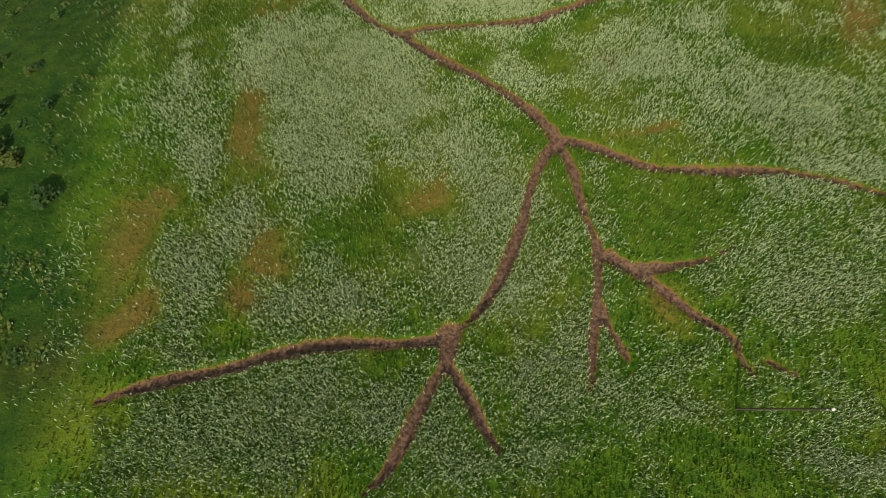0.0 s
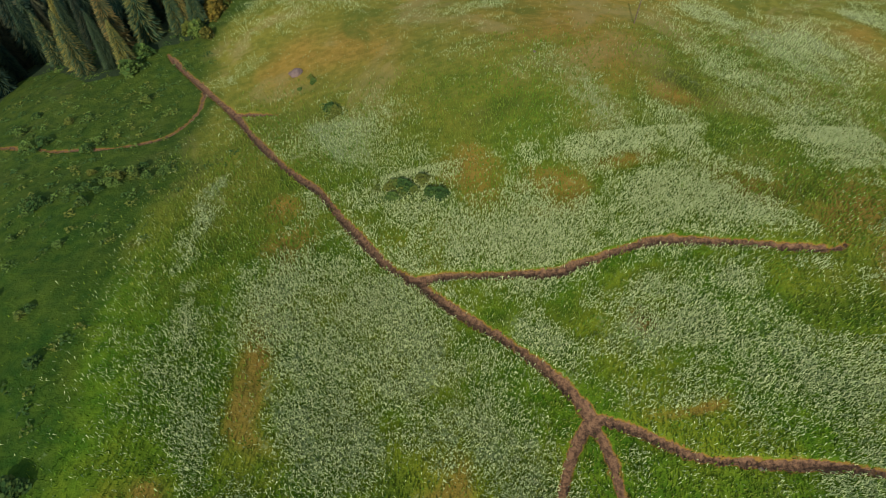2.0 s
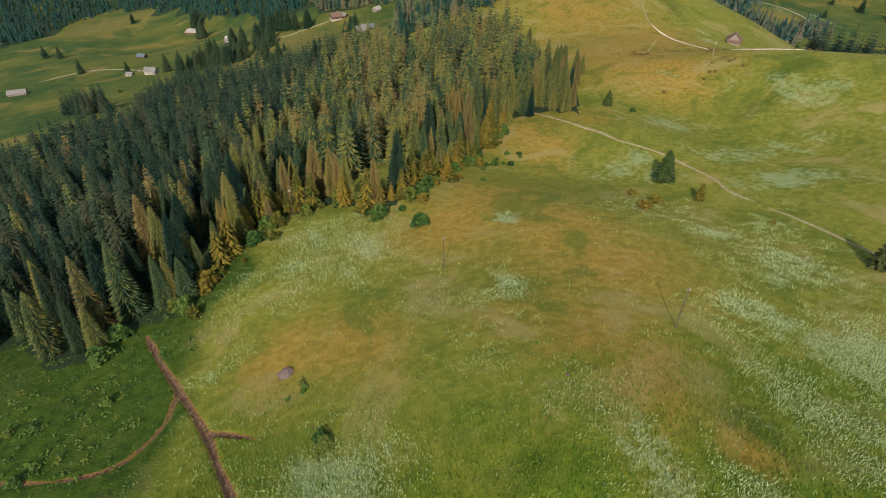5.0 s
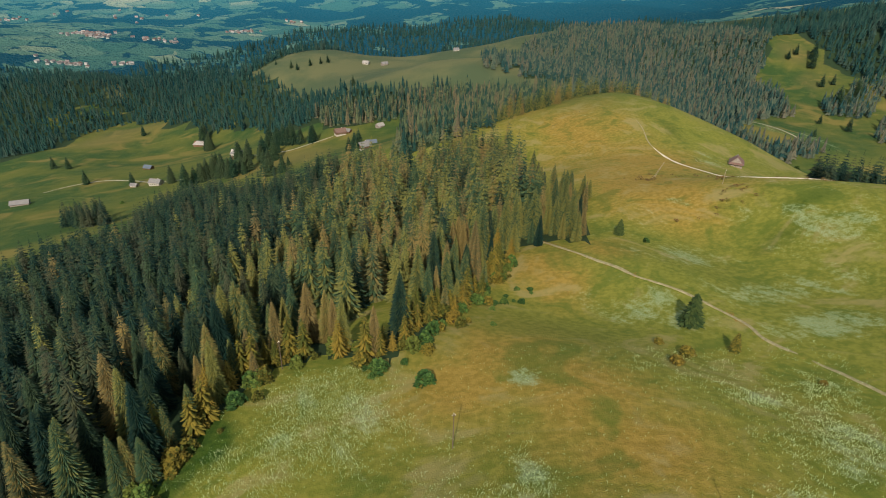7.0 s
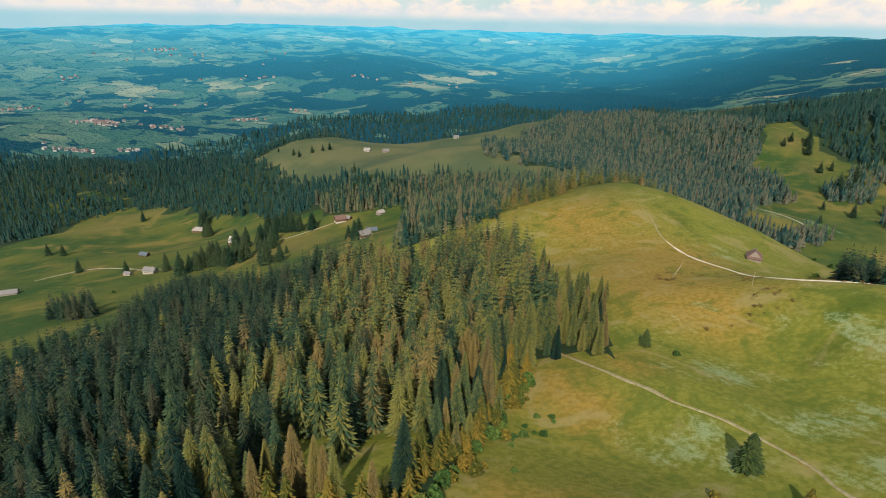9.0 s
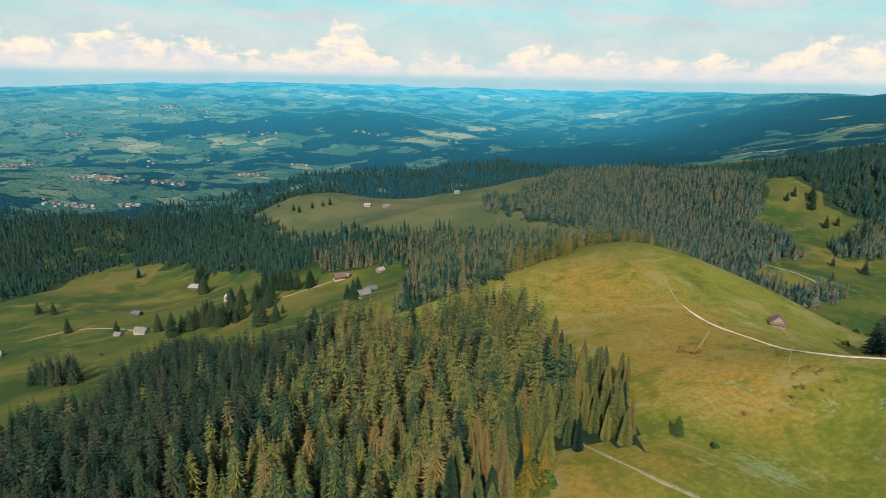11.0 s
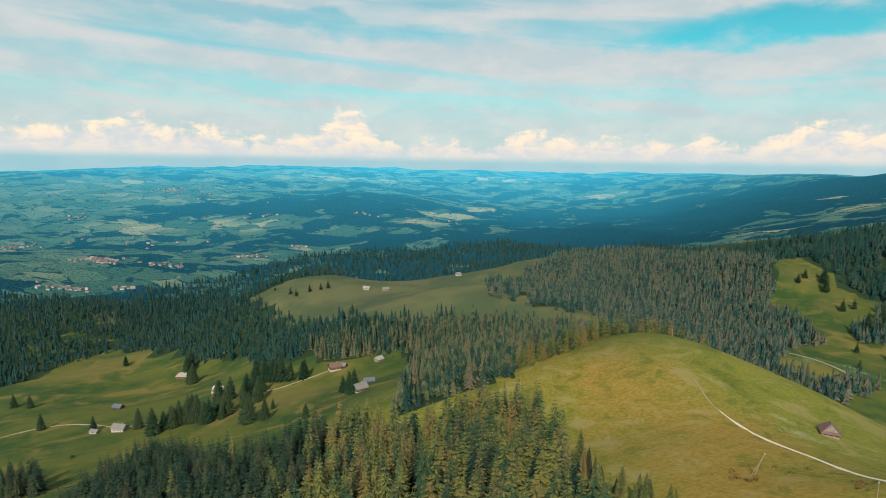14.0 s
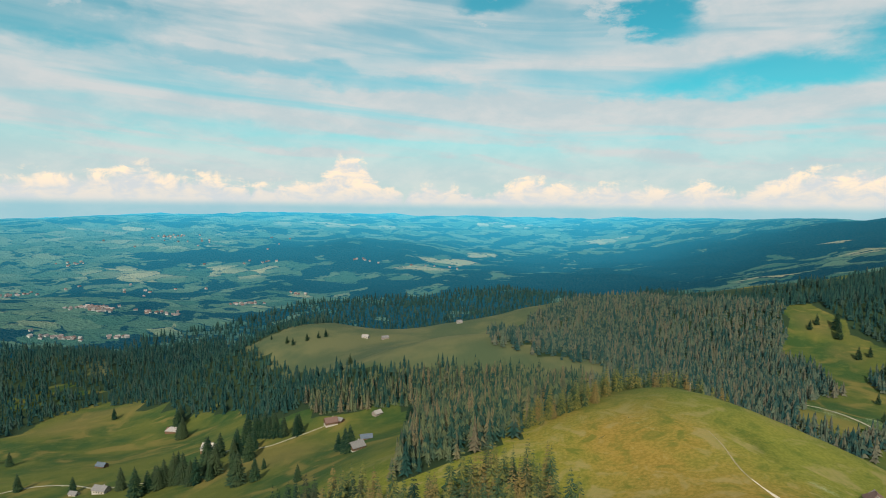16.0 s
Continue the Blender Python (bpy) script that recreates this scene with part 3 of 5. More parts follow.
FLOWERS_C = [(34, 44, 4.3, 2.1), (31, 51, 2.7, 1.4), (-11, 58, 4.7, 3.6), (-10, 52, 5.3, 3.1), (-2, 52, 3.4, 3.1), (20, 63, 3.0, 1.8), (59, 92, 4.4, 6.9), (76, 106, 5.4, 7.6), (64, 116, 4.9, 5.8), (84, 133, 5.8, 7.4), (66, 74, 4.6, 5.0), (60, 77, 3.9, 4.3), (97, 112, 3.0, 4.8), (-27, 67, 1.3, 4.6), (-25, 55, 0.9, 2.8), (-26, 78, 1.2, 4.2), (28, 71, 3.3, 3.0)]
FLOWERS_D = [(72, 199, 6.5, 8.4), (84, 204, 4.0, 4.9), (68, 214, 4.2, 3.9), (-5, 161, 9.0, 5.2), (-17, 163, 4.6, 5.5), (32, 159, 3.4, 1.8), (152, 230, 6.9, 8.0), (122, 206, 14.9, 5.4), (118, 183, 8.9, 4.1), (83, 189, 5.5, 5.0), (95, 157, 4.3, 3.0), (76, 149, 3.8, 2.7), (140, 257, 3.8, 2.2), (108, 232, 9.3, 6.1), (203, 387, 10.3, 8.7), (464, 750, 20, 22), (488, 719, 20, 22), (513, 685, 20, 22)]
DRY_A = [(-16, 45, 1.9, 6.0), (-14, 28, 1.9, 2.5), (1, 29, 1.9, 2.0), (-30, 29, 2.4, 2.8), (-34, 19, 2.2, 2.3), (-17, 22, 1.3, 1.8), (29, 35, 2.4, 0.7), (60, 47, 2.7, 3.0), (27, 16, 1.8, 1.4), (-27, 22, 1.8, 1.5), (-27, 33, 2.0, 1.5)]
DRY_B = [(39, 97, 3.9, 5.4), (44, 84, 2.1, 2.3), (48, 64, 2.9, 2.1), (58, 59, 3.8, 2.7), (12, 72, 2.8, 2.6), (21, 66, 2.4, 2.3), (34, 113, 6.5, 6.3), (46, 132, 8.4, 9.5), (20, 161, 9.7, 11.1), (38, 155, 9.3, 13.5), (-13, 118, 5.6, 6.8), (-4, 118, 5.3, 7.4), (31, 69, 2.7, 1.4), (29, 47, 1.3, 1.3), (-16, 70, 1.5, 1.6), (90, 106, 3.5, 3.3), (-14, 63, 2.8, 2.1)]
DRY_C = [(57, 236, 10.9, 12.0), (29, 172, 11.7, 10.9), (59, 223, 7.8, 8.9), (82, 240, 7.4, 6.9), (122, 286, 10.4, 21.3), (119, 325, 12.3, 23.9), (159, 380, 13.6, 23.3), (43, 151, 5.8, 5.0), (144, 445, 15.8, 19.5), (552, 828, 16, 22), (715, 1040, 26, 30), (690, 930, 20, 26), (735, 975, 16, 24), (-420, 1185, 70, 26), (-470, 1120, 40, 40), (-100, 735, 45, 30)]
LUSH = [(-23, 64, 3.9, 4.3), (-5, 30, 2.9, 2.9), (50, 46, 6.4, 2.8), (31, 25, 5.1, 1.5), (26, 0, 4.5, 1.9), (-34, 8, 2.3, 2.7), (-6, 15, 2.5, 0.7), (19, 84, 4.9, 5.0), (49, 86, 3.8, 5.2), (49, 73, 4.0, 2.7), (52, 63, 4.2, 2.1), (21, 50, 1.8, 1.4), (46, 49, 3.4, 1.4), (12, 49, 2.3, 1.4), (-17, 76, 2.0, 2.8), (140, 238, 8.6, 6.4), (161, 252, 9.4, 4.1), (201, 438, 8.6, 22.1)]


def patches(x, y, rows):
    total = np.zeros(x.shape)
    x = x + 5 * ripple(x, y, 16, 71) + 1.6 * ripple(x, y, 4, 72, 2)
    y = y + 5 * ripple(x, y, 16, 73) + 1.6 * ripple(x, y, 4, 74, 2)
    for a, b, rx, ry in rows:
        total = np.maximum(total, np.exp(-0.38 * (((x - a) / rx) ** 2 + ((y - b) / ry) ** 2)))
    return total


def inside(x, y, outline):
    """Whether places lie inside a closed outline."""
    x, y = np.asarray(x, float), np.asarray(y, float)
    hit = np.zeros(x.shape, bool)
    for (ax, ay), (bx, by) in zip(outline, outline[1:] + outline[:1]):
        if ay != by:
            hit ^= ((ay > y) != (by > y)) & (x < (bx - ax) * (y - ay) / (by - ay) + ax)
    return hit


# outlines of the woods
NEAR_WOOD = [(-42, 141), (-36, 150), (-32, 165), (-26, 177), (-14, 181), (3, 175), (13, 187), (25, 205), (37, 226), (49, 254), (68, 258), (78, 248), (90, 288), (96, 303), (85, 318), (85, 340), (81, 356), (84, 382), (90, 420), (82, 438), (66, 450), (48, 442), (36, 430), (22, 428), (8, 452), (-11, 474), (-30, 482), (-58, 480), (-86, 494), (-175, 614), (-189, 540), (-153, 414), (-185, 402), (-260, 320), (-300, 60), (-130, 90), (-85, 128), (-83, 140), (-75, 139), (-62, 126), (-55, 127), (-50, 136), (-41, 138), (-35, 151)]
STRIP_WOOD = [(14, 484), (36, 490), (57, 489), (74, 490), (83, 497), (92, 492), (98, 510), (113, 513), (135, 535), (150, 572), (175, 600), (215, 789), (196, 813), (98, 862), (57, 872), (-82, 901), (-83, 876), (-61, 833), (-38, 829), (-12, 827), (20, 820), (50, 808), (41, 742), (28, 585), (23, 518)]
HILL_WOOD = [(158, 898), (175, 1060), (300, 1250), (440, 1340), (560, 1330), (640, 1240), (714, 1105), (687, 1075), (648, 1020), (606, 966), (615, 922), (590, 850), (560, 790), (520, 793), (470, 735), (400, 670), (335, 605), (290, 590), (250, 592), (215, 590), (180, 588), (150, 585), (135, 640), (190, 720), (262, 800), (277, 845), (239, 858), (205, 872), (212, 905), (196, 908), (192, 880)]
ROW_WOOD = [(330, 585), (365, 590), (430, 612), (500, 640), (500, 665), (420, 640), (350, 612)]
GROVE = [(690, 830), (725, 900), (770, 890), (760, 800)]
EAST_WOOD = [(714, 1110), (640, 1240), (600, 1440), (760, 1500), (1000, 1470), (1300, 1480), (1600, 1300), (1400, 850), (1000, 720), (790, 800), (745, 925), (750, 985), (762, 1045), (785, 1120)]
EAST_GROVES = [[(600, 690), (640, 740), (690, 770), (660, 690), (620, 650)], [(610, 800), (640, 850), (690, 860), (700, 810), (650, 770)], [(394, 705), (415, 680), (440, 625), (425, 600), (400, 640), (385, 690)]]
FAR_WOOD = [(-330, 1560), (200, 1500), (520, 1520), (800, 1900), (500, 2350), (-250, 2250), (-650, 1750)]
VALLEY_WOOD = [(-545, 1040), (-539, 1150), (-500, 1246), (-455, 1256), (-330, 1150), (-285, 1060), (-262, 1075), (-225, 1060), (-180, 1010), (-130, 880), (-80, 862), (-68, 905), (-62, 862), (-9, 832), (51, 823), (100, 862), (70, 880), (-5, 920), (-105, 1110), (-170, 1190), (-254, 1305), (-62, 1420), (-442, 1865), (-641, 1692), (-907, 1703), (-1500, 1700), (-1500, 900), (-700, 950)]


def steps(lo, hi, fine, reach_lo, reach_hi, growth):
    """Grid lines: fine from lo to hi, ever wider beyond."""
    core = list(np.arange(lo, hi + fine / 2, fine))
    for sign, reach in ((1, reach_hi), (-1, reach_lo)):
        at, step, side = (core[-1] if sign > 0 else core[0]), fine, []
        while (reach - at) * sign > 0:
            step *= growth
            at += sign * step
            side.append(at)
        core = core + side if sign > 0 else side[::-1] + core
    return np.array(core)


def sheet(name, gx, gy, gz, mat):
    """A grid mesh from its lines and heights."""
    nx, ny = len(gx), len(gy)
    xx, yy = np.meshgrid(gx, gy)
    verts = np.column_stack([xx.ravel(), yy.ravel(), gz.ravel()])
    i = np.arange((ny - 1) * (nx - 1))
    a = i // (nx - 1) * nx + i % (nx - 1)
    quads = np.column_stack([a, a + 1, a + nx + 1, a + nx])
    return solid(name, verts, quads, mat, smooth=True)


def solid(name, verts, faces, mat, smooth=False):
    """A mesh object from arrays of corners and of faces with equal corner counts."""
    me = bpy.data.meshes.new(name)
    verts, faces = np.asarray(verts, np.float32), np.asarray(faces, np.int32)
    k = faces.shape[1]
    me.vertices.add(len(verts))
    me.vertices.foreach_set("co", verts.ravel())
    me.loops.add(faces.size)
    me.loops.foreach_set("vertex_index", faces.ravel())
    me.polygons.add(len(faces))
    me.polygons.foreach_set("loop_start", np.arange(0, faces.size, k, dtype=np.int32))
    me.polygons.foreach_set("use_smooth", np.full(len(faces), smooth))
    me.update(calc_edges=True)
    me.materials.append(mat)
    return new(name, me)


# grassy openings inside the near wood
GLADES = [(-37, 234), (-2, 203), (-175, 349), (-16, 220), (5, 208)]


def build_ground():
    gx = steps(-60, 64, 0.5, -4900, 4900, 1.06)
    gy = steps(-6, 130, 0.5, -2500, 4950, 1.045)
    xx, yy = np.meshgrid(gx, gy)
    zz = land(xx, yy)
    near = trail_field(xx, yy)
    zz = zz - 0.55 * np.clip(near * 1.7 - 0.6, 0, 1) + 0.10 * np.exp(-((near - 0.3) / 0.14) ** 2)
    zz = zz - 40 * np.clip((yy - 1600) / 150, 0, 1)
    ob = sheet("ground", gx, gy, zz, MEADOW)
    walked = spread([[63.2, 263.2], [68.0, 246.7], [73.5, 233.4], [78.4, 225.1], [82.4, 216.6], [89.9, 207.2], [94.6, 197.9], [98.9, 186.1], [98.8, 177.8], [102.9, 166.0], [110.2, 153.8]], 2.0)
    worn = np.full(xx.shape, 9.0)
    low, high = np.searchsorted(gy, walked[:, 1].min() - 8), np.searchsorted(gy, walked[:, 1].max() + 8)
    for px, py in walked:
        worn[low:high] = np.minimum(worn[low:high], np.hypot(xx[low:high] - px, yy[low:high] - py))
    near = np.maximum(near, 0.36 * np.clip(1.6 - worn / 1.6, 0, 1) * np.clip(0.8 + 1.2 * ripple(xx, yy, 15, 7), 0, 1))
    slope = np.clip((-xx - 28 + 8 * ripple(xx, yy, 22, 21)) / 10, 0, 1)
    flower = np.maximum.reduce([patches(xx, yy, rows) for rows in (FLOWERS_A, FLOWERS_B, FLOWERS_C, FLOWERS_D)]) * 0.95
    flower = np.clip(flower + 0.22 * np.clip((115 - yy) / 50, 0, 1) + 0.3 * ripple(xx, yy, 26, 77), 0, 1) * (1 - 0.75 * slope)
    dry = np.maximum.reduce([patches(xx, yy, rows) for rows in (DRY_A, DRY_B, DRY_C)])
    crown = np.exp(-0.5 * ((xx - 32) / 30) ** 2) * np.clip((yy - 78) / 50, 0, 1) * np.clip((290 - yy) / 60, 0, 1)
    knoll = np.exp(-0.5 * ((xx - 140) / 42) ** 2) * np.clip((yy - 240) / 60, 0, 1) * np.clip((640 - yy) / 80, 0, 1)
    dry = np.clip(dry * np.where(yy < 60, 1.15, 0.8) + 0.20 * crown * (1 - slope) + 0.55 * knoll + 0.05, 0, 1)
    east = np.clip((xx - 72) / 30, 0, 1) * np.clip((yy - 90) / 40, 0, 1) * np.clip((330 - yy) / 60, 0, 1)
    flower = np.clip(flower * np.clip(1.5 - yy / 350, np.where(xx > 400, 0.9, 0.55), 1) + 0.30 * east + 0.10 * knoll + 0.35 * np.exp(-0.5 * (((xx - 203) / 9) ** 2 + ((yy - 382) / 16) ** 2)), 0, 1) * np.clip((yy - 10) / 75, 0.75, 1)
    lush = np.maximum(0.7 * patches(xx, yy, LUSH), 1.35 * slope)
    wood = np.clip((np.hypot(xx, yy - 160) - 1250) / 350, 0, 1) * 0.62
    for outline in (NEAR_WOOD, STRIP_WOOD, HILL_WOOD, EAST_WOOD, VALLEY_WOOD):
        wood = np.maximum(wood, inside(xx, yy, outline) * 0.75)
    for a, c in GLADES:
        wood = wood * np.clip((np.hypot(xx - a, (yy - c) * 0.7) - 8) / 4, 0, 1)
    me = ob.data
    graze = np.clip((np.hypot(xx - 60, yy - 120) - 350 + 60 * ripple(xx, yy, 120, 91)) / 110, 0, 1)
    grazed = me.attributes.new("pasture", "FLOAT", "POINT")
    grazed.data.foreach_set("value", graze.ravel().astype(np.float32))
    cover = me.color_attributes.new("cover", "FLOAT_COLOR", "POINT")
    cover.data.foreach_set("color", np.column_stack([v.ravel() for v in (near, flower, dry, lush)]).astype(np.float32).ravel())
    woods = me.attributes.new("wood", "FLOAT", "POINT")
    woods.data.foreach_set("value", wood.ravel().astype(np.float32))
    tagged(ob, "green alpine meadow with white flowers, dry patches and trodden trails", "ground", kind="structure")
    return gx, gy, zz


build_ground()


def far_land(x, y):
    """Height of the far hills, with a long dark ridge to the east."""
    x, y = np.asarray(x, float), np.asarray(y, float)
    ridge = 38 * np.exp(-0.5 * (((x - 2450) / 520) ** 2 + ((y - 2650) / 260) ** 2)) - 30 * np.exp(-0.5 * (((x - 1500) / 420) ** 2 + ((y - 2900) / 500) ** 2)) + 34 * np.exp(-0.5 * (((x + 140) / 420) ** 2 + ((y - 3250) / 200) ** 2))
    return land(x, y) + ridge + ripple(x, y, 420, 31, 4) * 24 * np.clip((np.asarray(y) - 1700) / 600, 0, 1)


# dark wooded hills and open farmland far off: place, half widths, and how much woodland
FAR_WOODS = [(-119, 3161, 640, 240, 0.40), (2300, 2700, 900, 300, 0.42), (1467, 3169, 500, 190, 0.36), (185, 2060, 420, 230, 0.40), (-1269, 2873, 330, 55, 0.36), (-654, 3093, 260, 110, 0.34),
             (-1009, 2440, 200, 80, 0.26), (-138, 2540, 380, 110, 0.26), (-859, 2992, 170, 42, 0.3), (1608, 4261, 160, 130, 0.3), (-938, 3788, 220, 46, 0.3), (-1559, 3077, 140, 43, 0.3), (-700, 1600, 700, 120, 0.3), (900, 2300, 600, 260, 0.26), (1350, 2500, 700, 380, 0.26)]
# open farmland, likewise, with how pale the hay fields are
FAR_FIELDS = [(-952, 1935, 90, 110, 0.3), (-1277, 2402, 100, 130, 0.3), (-601, 1929, 150, 50, 0.25), (-644, 1858, 50, 28, 0.25), (-779, 2764, 380, 95, 0.55), (-1075, 2766, 80, 55, 0.35), (-219, 2353, 95, 70, 0.4), (-447, 2247, 110, 55, 0.3), (-1335, 3741, 420, 170, 0.3), (-1669, 3385, 260, 130, 0.2), (-1056, 3368, 300, 150, 0.3), (-406, 2856, 80, 60, 0.3)]
FAR_FIELDS += [(349, 2994, 180, 50, 0.8), (552, 3285, 70, 80, 0.8), (184, 2792, 110, 50, 0.7), (892, 1549, 110, 60, 0.5), (1148, 1798, 75, 60, 0.6), (1393, 2135, 90, 45, 0.6), (1856, 2377, 75, 50, 0.8), (1732, 2034, 95, 60, 0.8), (973, 4391, 330, 90, 0.5), (1498, 3784, 170, 80, 0.4), (-387, 4201, 500, 130, 0.4), (-2000, 3000, 700, 400, 0.1)]


def build_distance():
    gx = np.concatenate([np.linspace(-4900, -1850, 40), np.linspace(-1800, 2100, 190), np.linspace(2150, 4900, 40)])
    gy = np.concatenate([np.linspace(1480, 3000, 110), np.linspace(3025, 4960, 75)])
    xx, yy = np.meshgrid(gx, gy)
    zz = far_land(xx, yy) - 25 * np.clip((1600 - yy) / 110, 0, 1)
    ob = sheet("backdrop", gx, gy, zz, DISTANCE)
    share = np.full(xx.shape, 0.50)
    bent_x, bent_y = xx + 45 * ripple(xx, yy, 170, 33), yy + 30 * ripple(xx, yy, 170, 34)
    light = np.zeros(xx.shape)
    for a, c, rx, ry, k in FAR_WOODS:
        share = share + k * np.exp(-0.7 * (((bent_x - a) / rx) ** 2 + ((bent_y - c) / ry) ** 2))
    for a, c, rx, ry, k in FAR_FIELDS:
        near = np.exp(-0.5 * (((bent_x - a) / rx) ** 2 + ((bent_y - c) / ry) ** 2) ** 2)
        share, light = share - 0.5 * near, np.maximum(light, k * near)
    me = ob.data
    for key, value in (("wood", share), ("pale", light)):
        spot = me.attributes.new(key, "FLOAT", "POINT")
        spot.data.foreach_set("value", value.ravel().astype(np.float32))
    tagged(ob, "far hazy blue hills with pale fields and dark woods", "distant hills", kind="structure")


build_distance()


def ribbon(name, line, width, mat, label, lift=0.12, step=3.0, ragged=0.16):
    """A track laid on the ground, slightly domed, with ragged edges."""
    p = spread(line, step)
    t = np.gradient(p, axis=0)
    side = np.column_stack([t[:, 1], -t[:, 0]]) / np.hypot(t[:, 0], t[:, 1])[:, None]
    across = np.array([-1.0, -0.75, -0.3, 0.3, 0.75, 1.0])
    crown = np.array([-0.25, 0.0, 0.04, 0.04, 0.0, -0.25])
    verts = []
    for i in range(len(p)):
        w = width / 2 * (1 + ragged * float(ripple(p[i, 0], p[i, 1], 9, 4)))
        w *= min(1.0, 0.3 + 0.06 * min(i, len(p) - 1 - i))
        sink = max(0.0, ragged - 0.3) * max(0.0, float(ripple(p[i, 0], p[i, 1], 17, 6)) - 0.05)
        for a, c in zip(across, crown):
            x, y = p[i] + side[i] * a * w
            verts.append((x, y, float(land(x, y)) + lift + c - sink))
    m = len(across)
    i = np.arange((len(p) - 1) * (m - 1))
    a = i // (m - 1) * m + i % (m - 1)
    ob = solid(name, verts, np.column_stack([a, a + 1, a + m + 1, a + m]), mat, smooth=True)
    return tagged(ob, label, "track", kind="structure")


ribbon("ridge_path", [(182.0, 452.0), (179.7, 435.1), (174.0, 411.7), (172.0, 388.0), (171.5, 376.0)], 0.9, DIRT, "narrow pale path up the knoll from the gravel track", 0.08, 1.5, 0.5)
ribbon("gravel_track", [[173.0, 402.0], [171.9, 382.7], [170.6, 361.8], [171.2, 335.3], [165.5, 306.0], [162.0, 290.0], [164.0, 279.0], [172.0, 273.0], [182.0, 270.0], [194.0, 266.0]], 2.5, GRAVEL, "pale gravel farm track across the green ridge", 0.12, 2.0, 0.6)
ribbon("footpath", [[63.2, 263.2], [68.0, 246.7], [73.5, 233.4], [78.4, 225.1], [82.4, 216.6], [89.9, 207.2], [94.6, 197.9], [98.9, 186.1], [98.8, 177.8], [102.9, 166.0], [106.5, 150.0], [108.0, 139.0], [110.0, 126.0]], 1.3, DIRT, "worn brown dirt footpath through the meadow", 0.14, 1.0, 0.6)
ribbon("knoll_path", [(104.8, 449.6), (116.9, 461.5), (133.3, 468.9), (148.3, 480.2), (161.6, 498.6)], 1.1, GROOVE, "faint dark groove of a path on the knoll", 0.05, 1.5, 0.9)
ribbon("barn_path", [(196.7, 394.1), (190.0, 377.0), (201.0, 373.0), (212.0, 362.0), (232.0, 350.0)], 1.2, DIRT, "faint trodden path past the hay barn", 0.05, 1.5, 0.95)
ribbon("valley_road", [[-397.2, 768.8], [-375.3, 791.4], [-338.7, 801.6], [-301.3, 792.4], [-270.1, 775.2], [-222.9, 769.0], [-205.7, 771.8]], 2.8, LANE, "pale narrow road to the valley farmhouses", 0.5)
ribbon("valley_lane", [[-176.1, 825.9], [-114.5, 777.9], [-77.7, 786.4], [-40.6, 808.6]], 2.6, LANE, "pale lane between valley pastures", 0.5)
ribbon("pasture_lane", [(460, 743), (482, 722), (489, 691), (487, 659), (493, 646)], 3.2, LANE, "pale grassy lane along the eastern pasture", 0.4)


# ---- plants ----
def merge(pieces):
    """Joins arrays of corners and faces."""
    verts, faces, at = [], [], 0
    for v, f in pieces:
        verts.append(v)
        faces.append(np.asarray(f) + at)
        at += len(v)
    return np.vstack(verts), np.vstack(faces)


def spruce_crown(rng, height, radius, whorls, per, light=False, bough=1.25):
    """Drooping boughs in whorls round the stem: corners and triangles."""
    verts, tris = [], []
    for i in range(whorls):
        u = (i + 0.6 * rng.rand()) / whorls
        z = height * (0.05 + 0.93 * u ** 0.92)
        reach = radius * (1 - u) ** 0.72 * (0.55 + 0.45 * min(1, u * 7 + 0.5)) + 0.25
        m = max(4, int(per * (1 - 0.45 * u)))
        spin = rng.rand() * 6.28
        for j in range(m):
            a = spin + 6.2832 * (j + 0.55 * rng.rand()) / m
            r = reach * (0.68 + 0.5 * rng.rand())
            droop = r * (0.32 + 0.42 * rng.rand()) * (1 - 0.35 * u)
            w = r * (0.10 + 0.06 * rng.rand()) + 0.05
            ca, sa = math.cos(a), math.sin(a)
            base = len(verts)
            if light:
                w *= bough
                for s, side, drop in ((0.05, 0, 0.0), (0.62, -1, 0.80), (1.0, 0, 0.92), (0.62, 1, 0.80)):
                    off = side * w * (0.75 + 0.5 * rng.rand())
                    verts.append((ca * r * s - sa * off, sa * r * s + ca * off, z - droop * drop + 0.12 * w * rng.rand()))
                tris += [(base, base + 1, base + 2), (base, base + 2, base + 3)]
                continue
            for s, wide, drop in ((0.06, 0.25, 0.0), (0.42, 0.9, 0.28), (0.74, 0.85, 0.75), (1.0, 0.0, 1.0)):
                cx, cz = r * s, z - droop * drop
                for side, sag in ((-1, 0.55), (0, 0.0), (1, 0.55)) if wide else ((0, 0.0),):
                    off = side * w * wide * (0.75 + 0.5 * rng.rand())
                    verts.append((ca * cx - sa * off, sa * cx + ca * off, cz - sag * w * (0.7 + 0.6 * rng.rand())))
            for row in (0, 3):
                for c in (0, 1):
                    p = base + row + c
                    tris += [(p, p + 1, p + 4), (p, p + 4, p + 3)]
            tris += [(base + 6, base + 7, base + 9), (base + 7, base + 8, base + 9)]
    tip = len(verts)
    verts += [(0.12, 0, height * 0.95), (-0.07, 0.1, height * 0.95), (-0.07, -0.1, height * 0.95), (0, 0, height * 1.03)]
    tris += [(tip, tip + 1, tip + 3), (tip + 1, tip + 2, tip + 3), (tip + 2, tip, tip + 3)]
    return np.array(verts), np.array(tris)


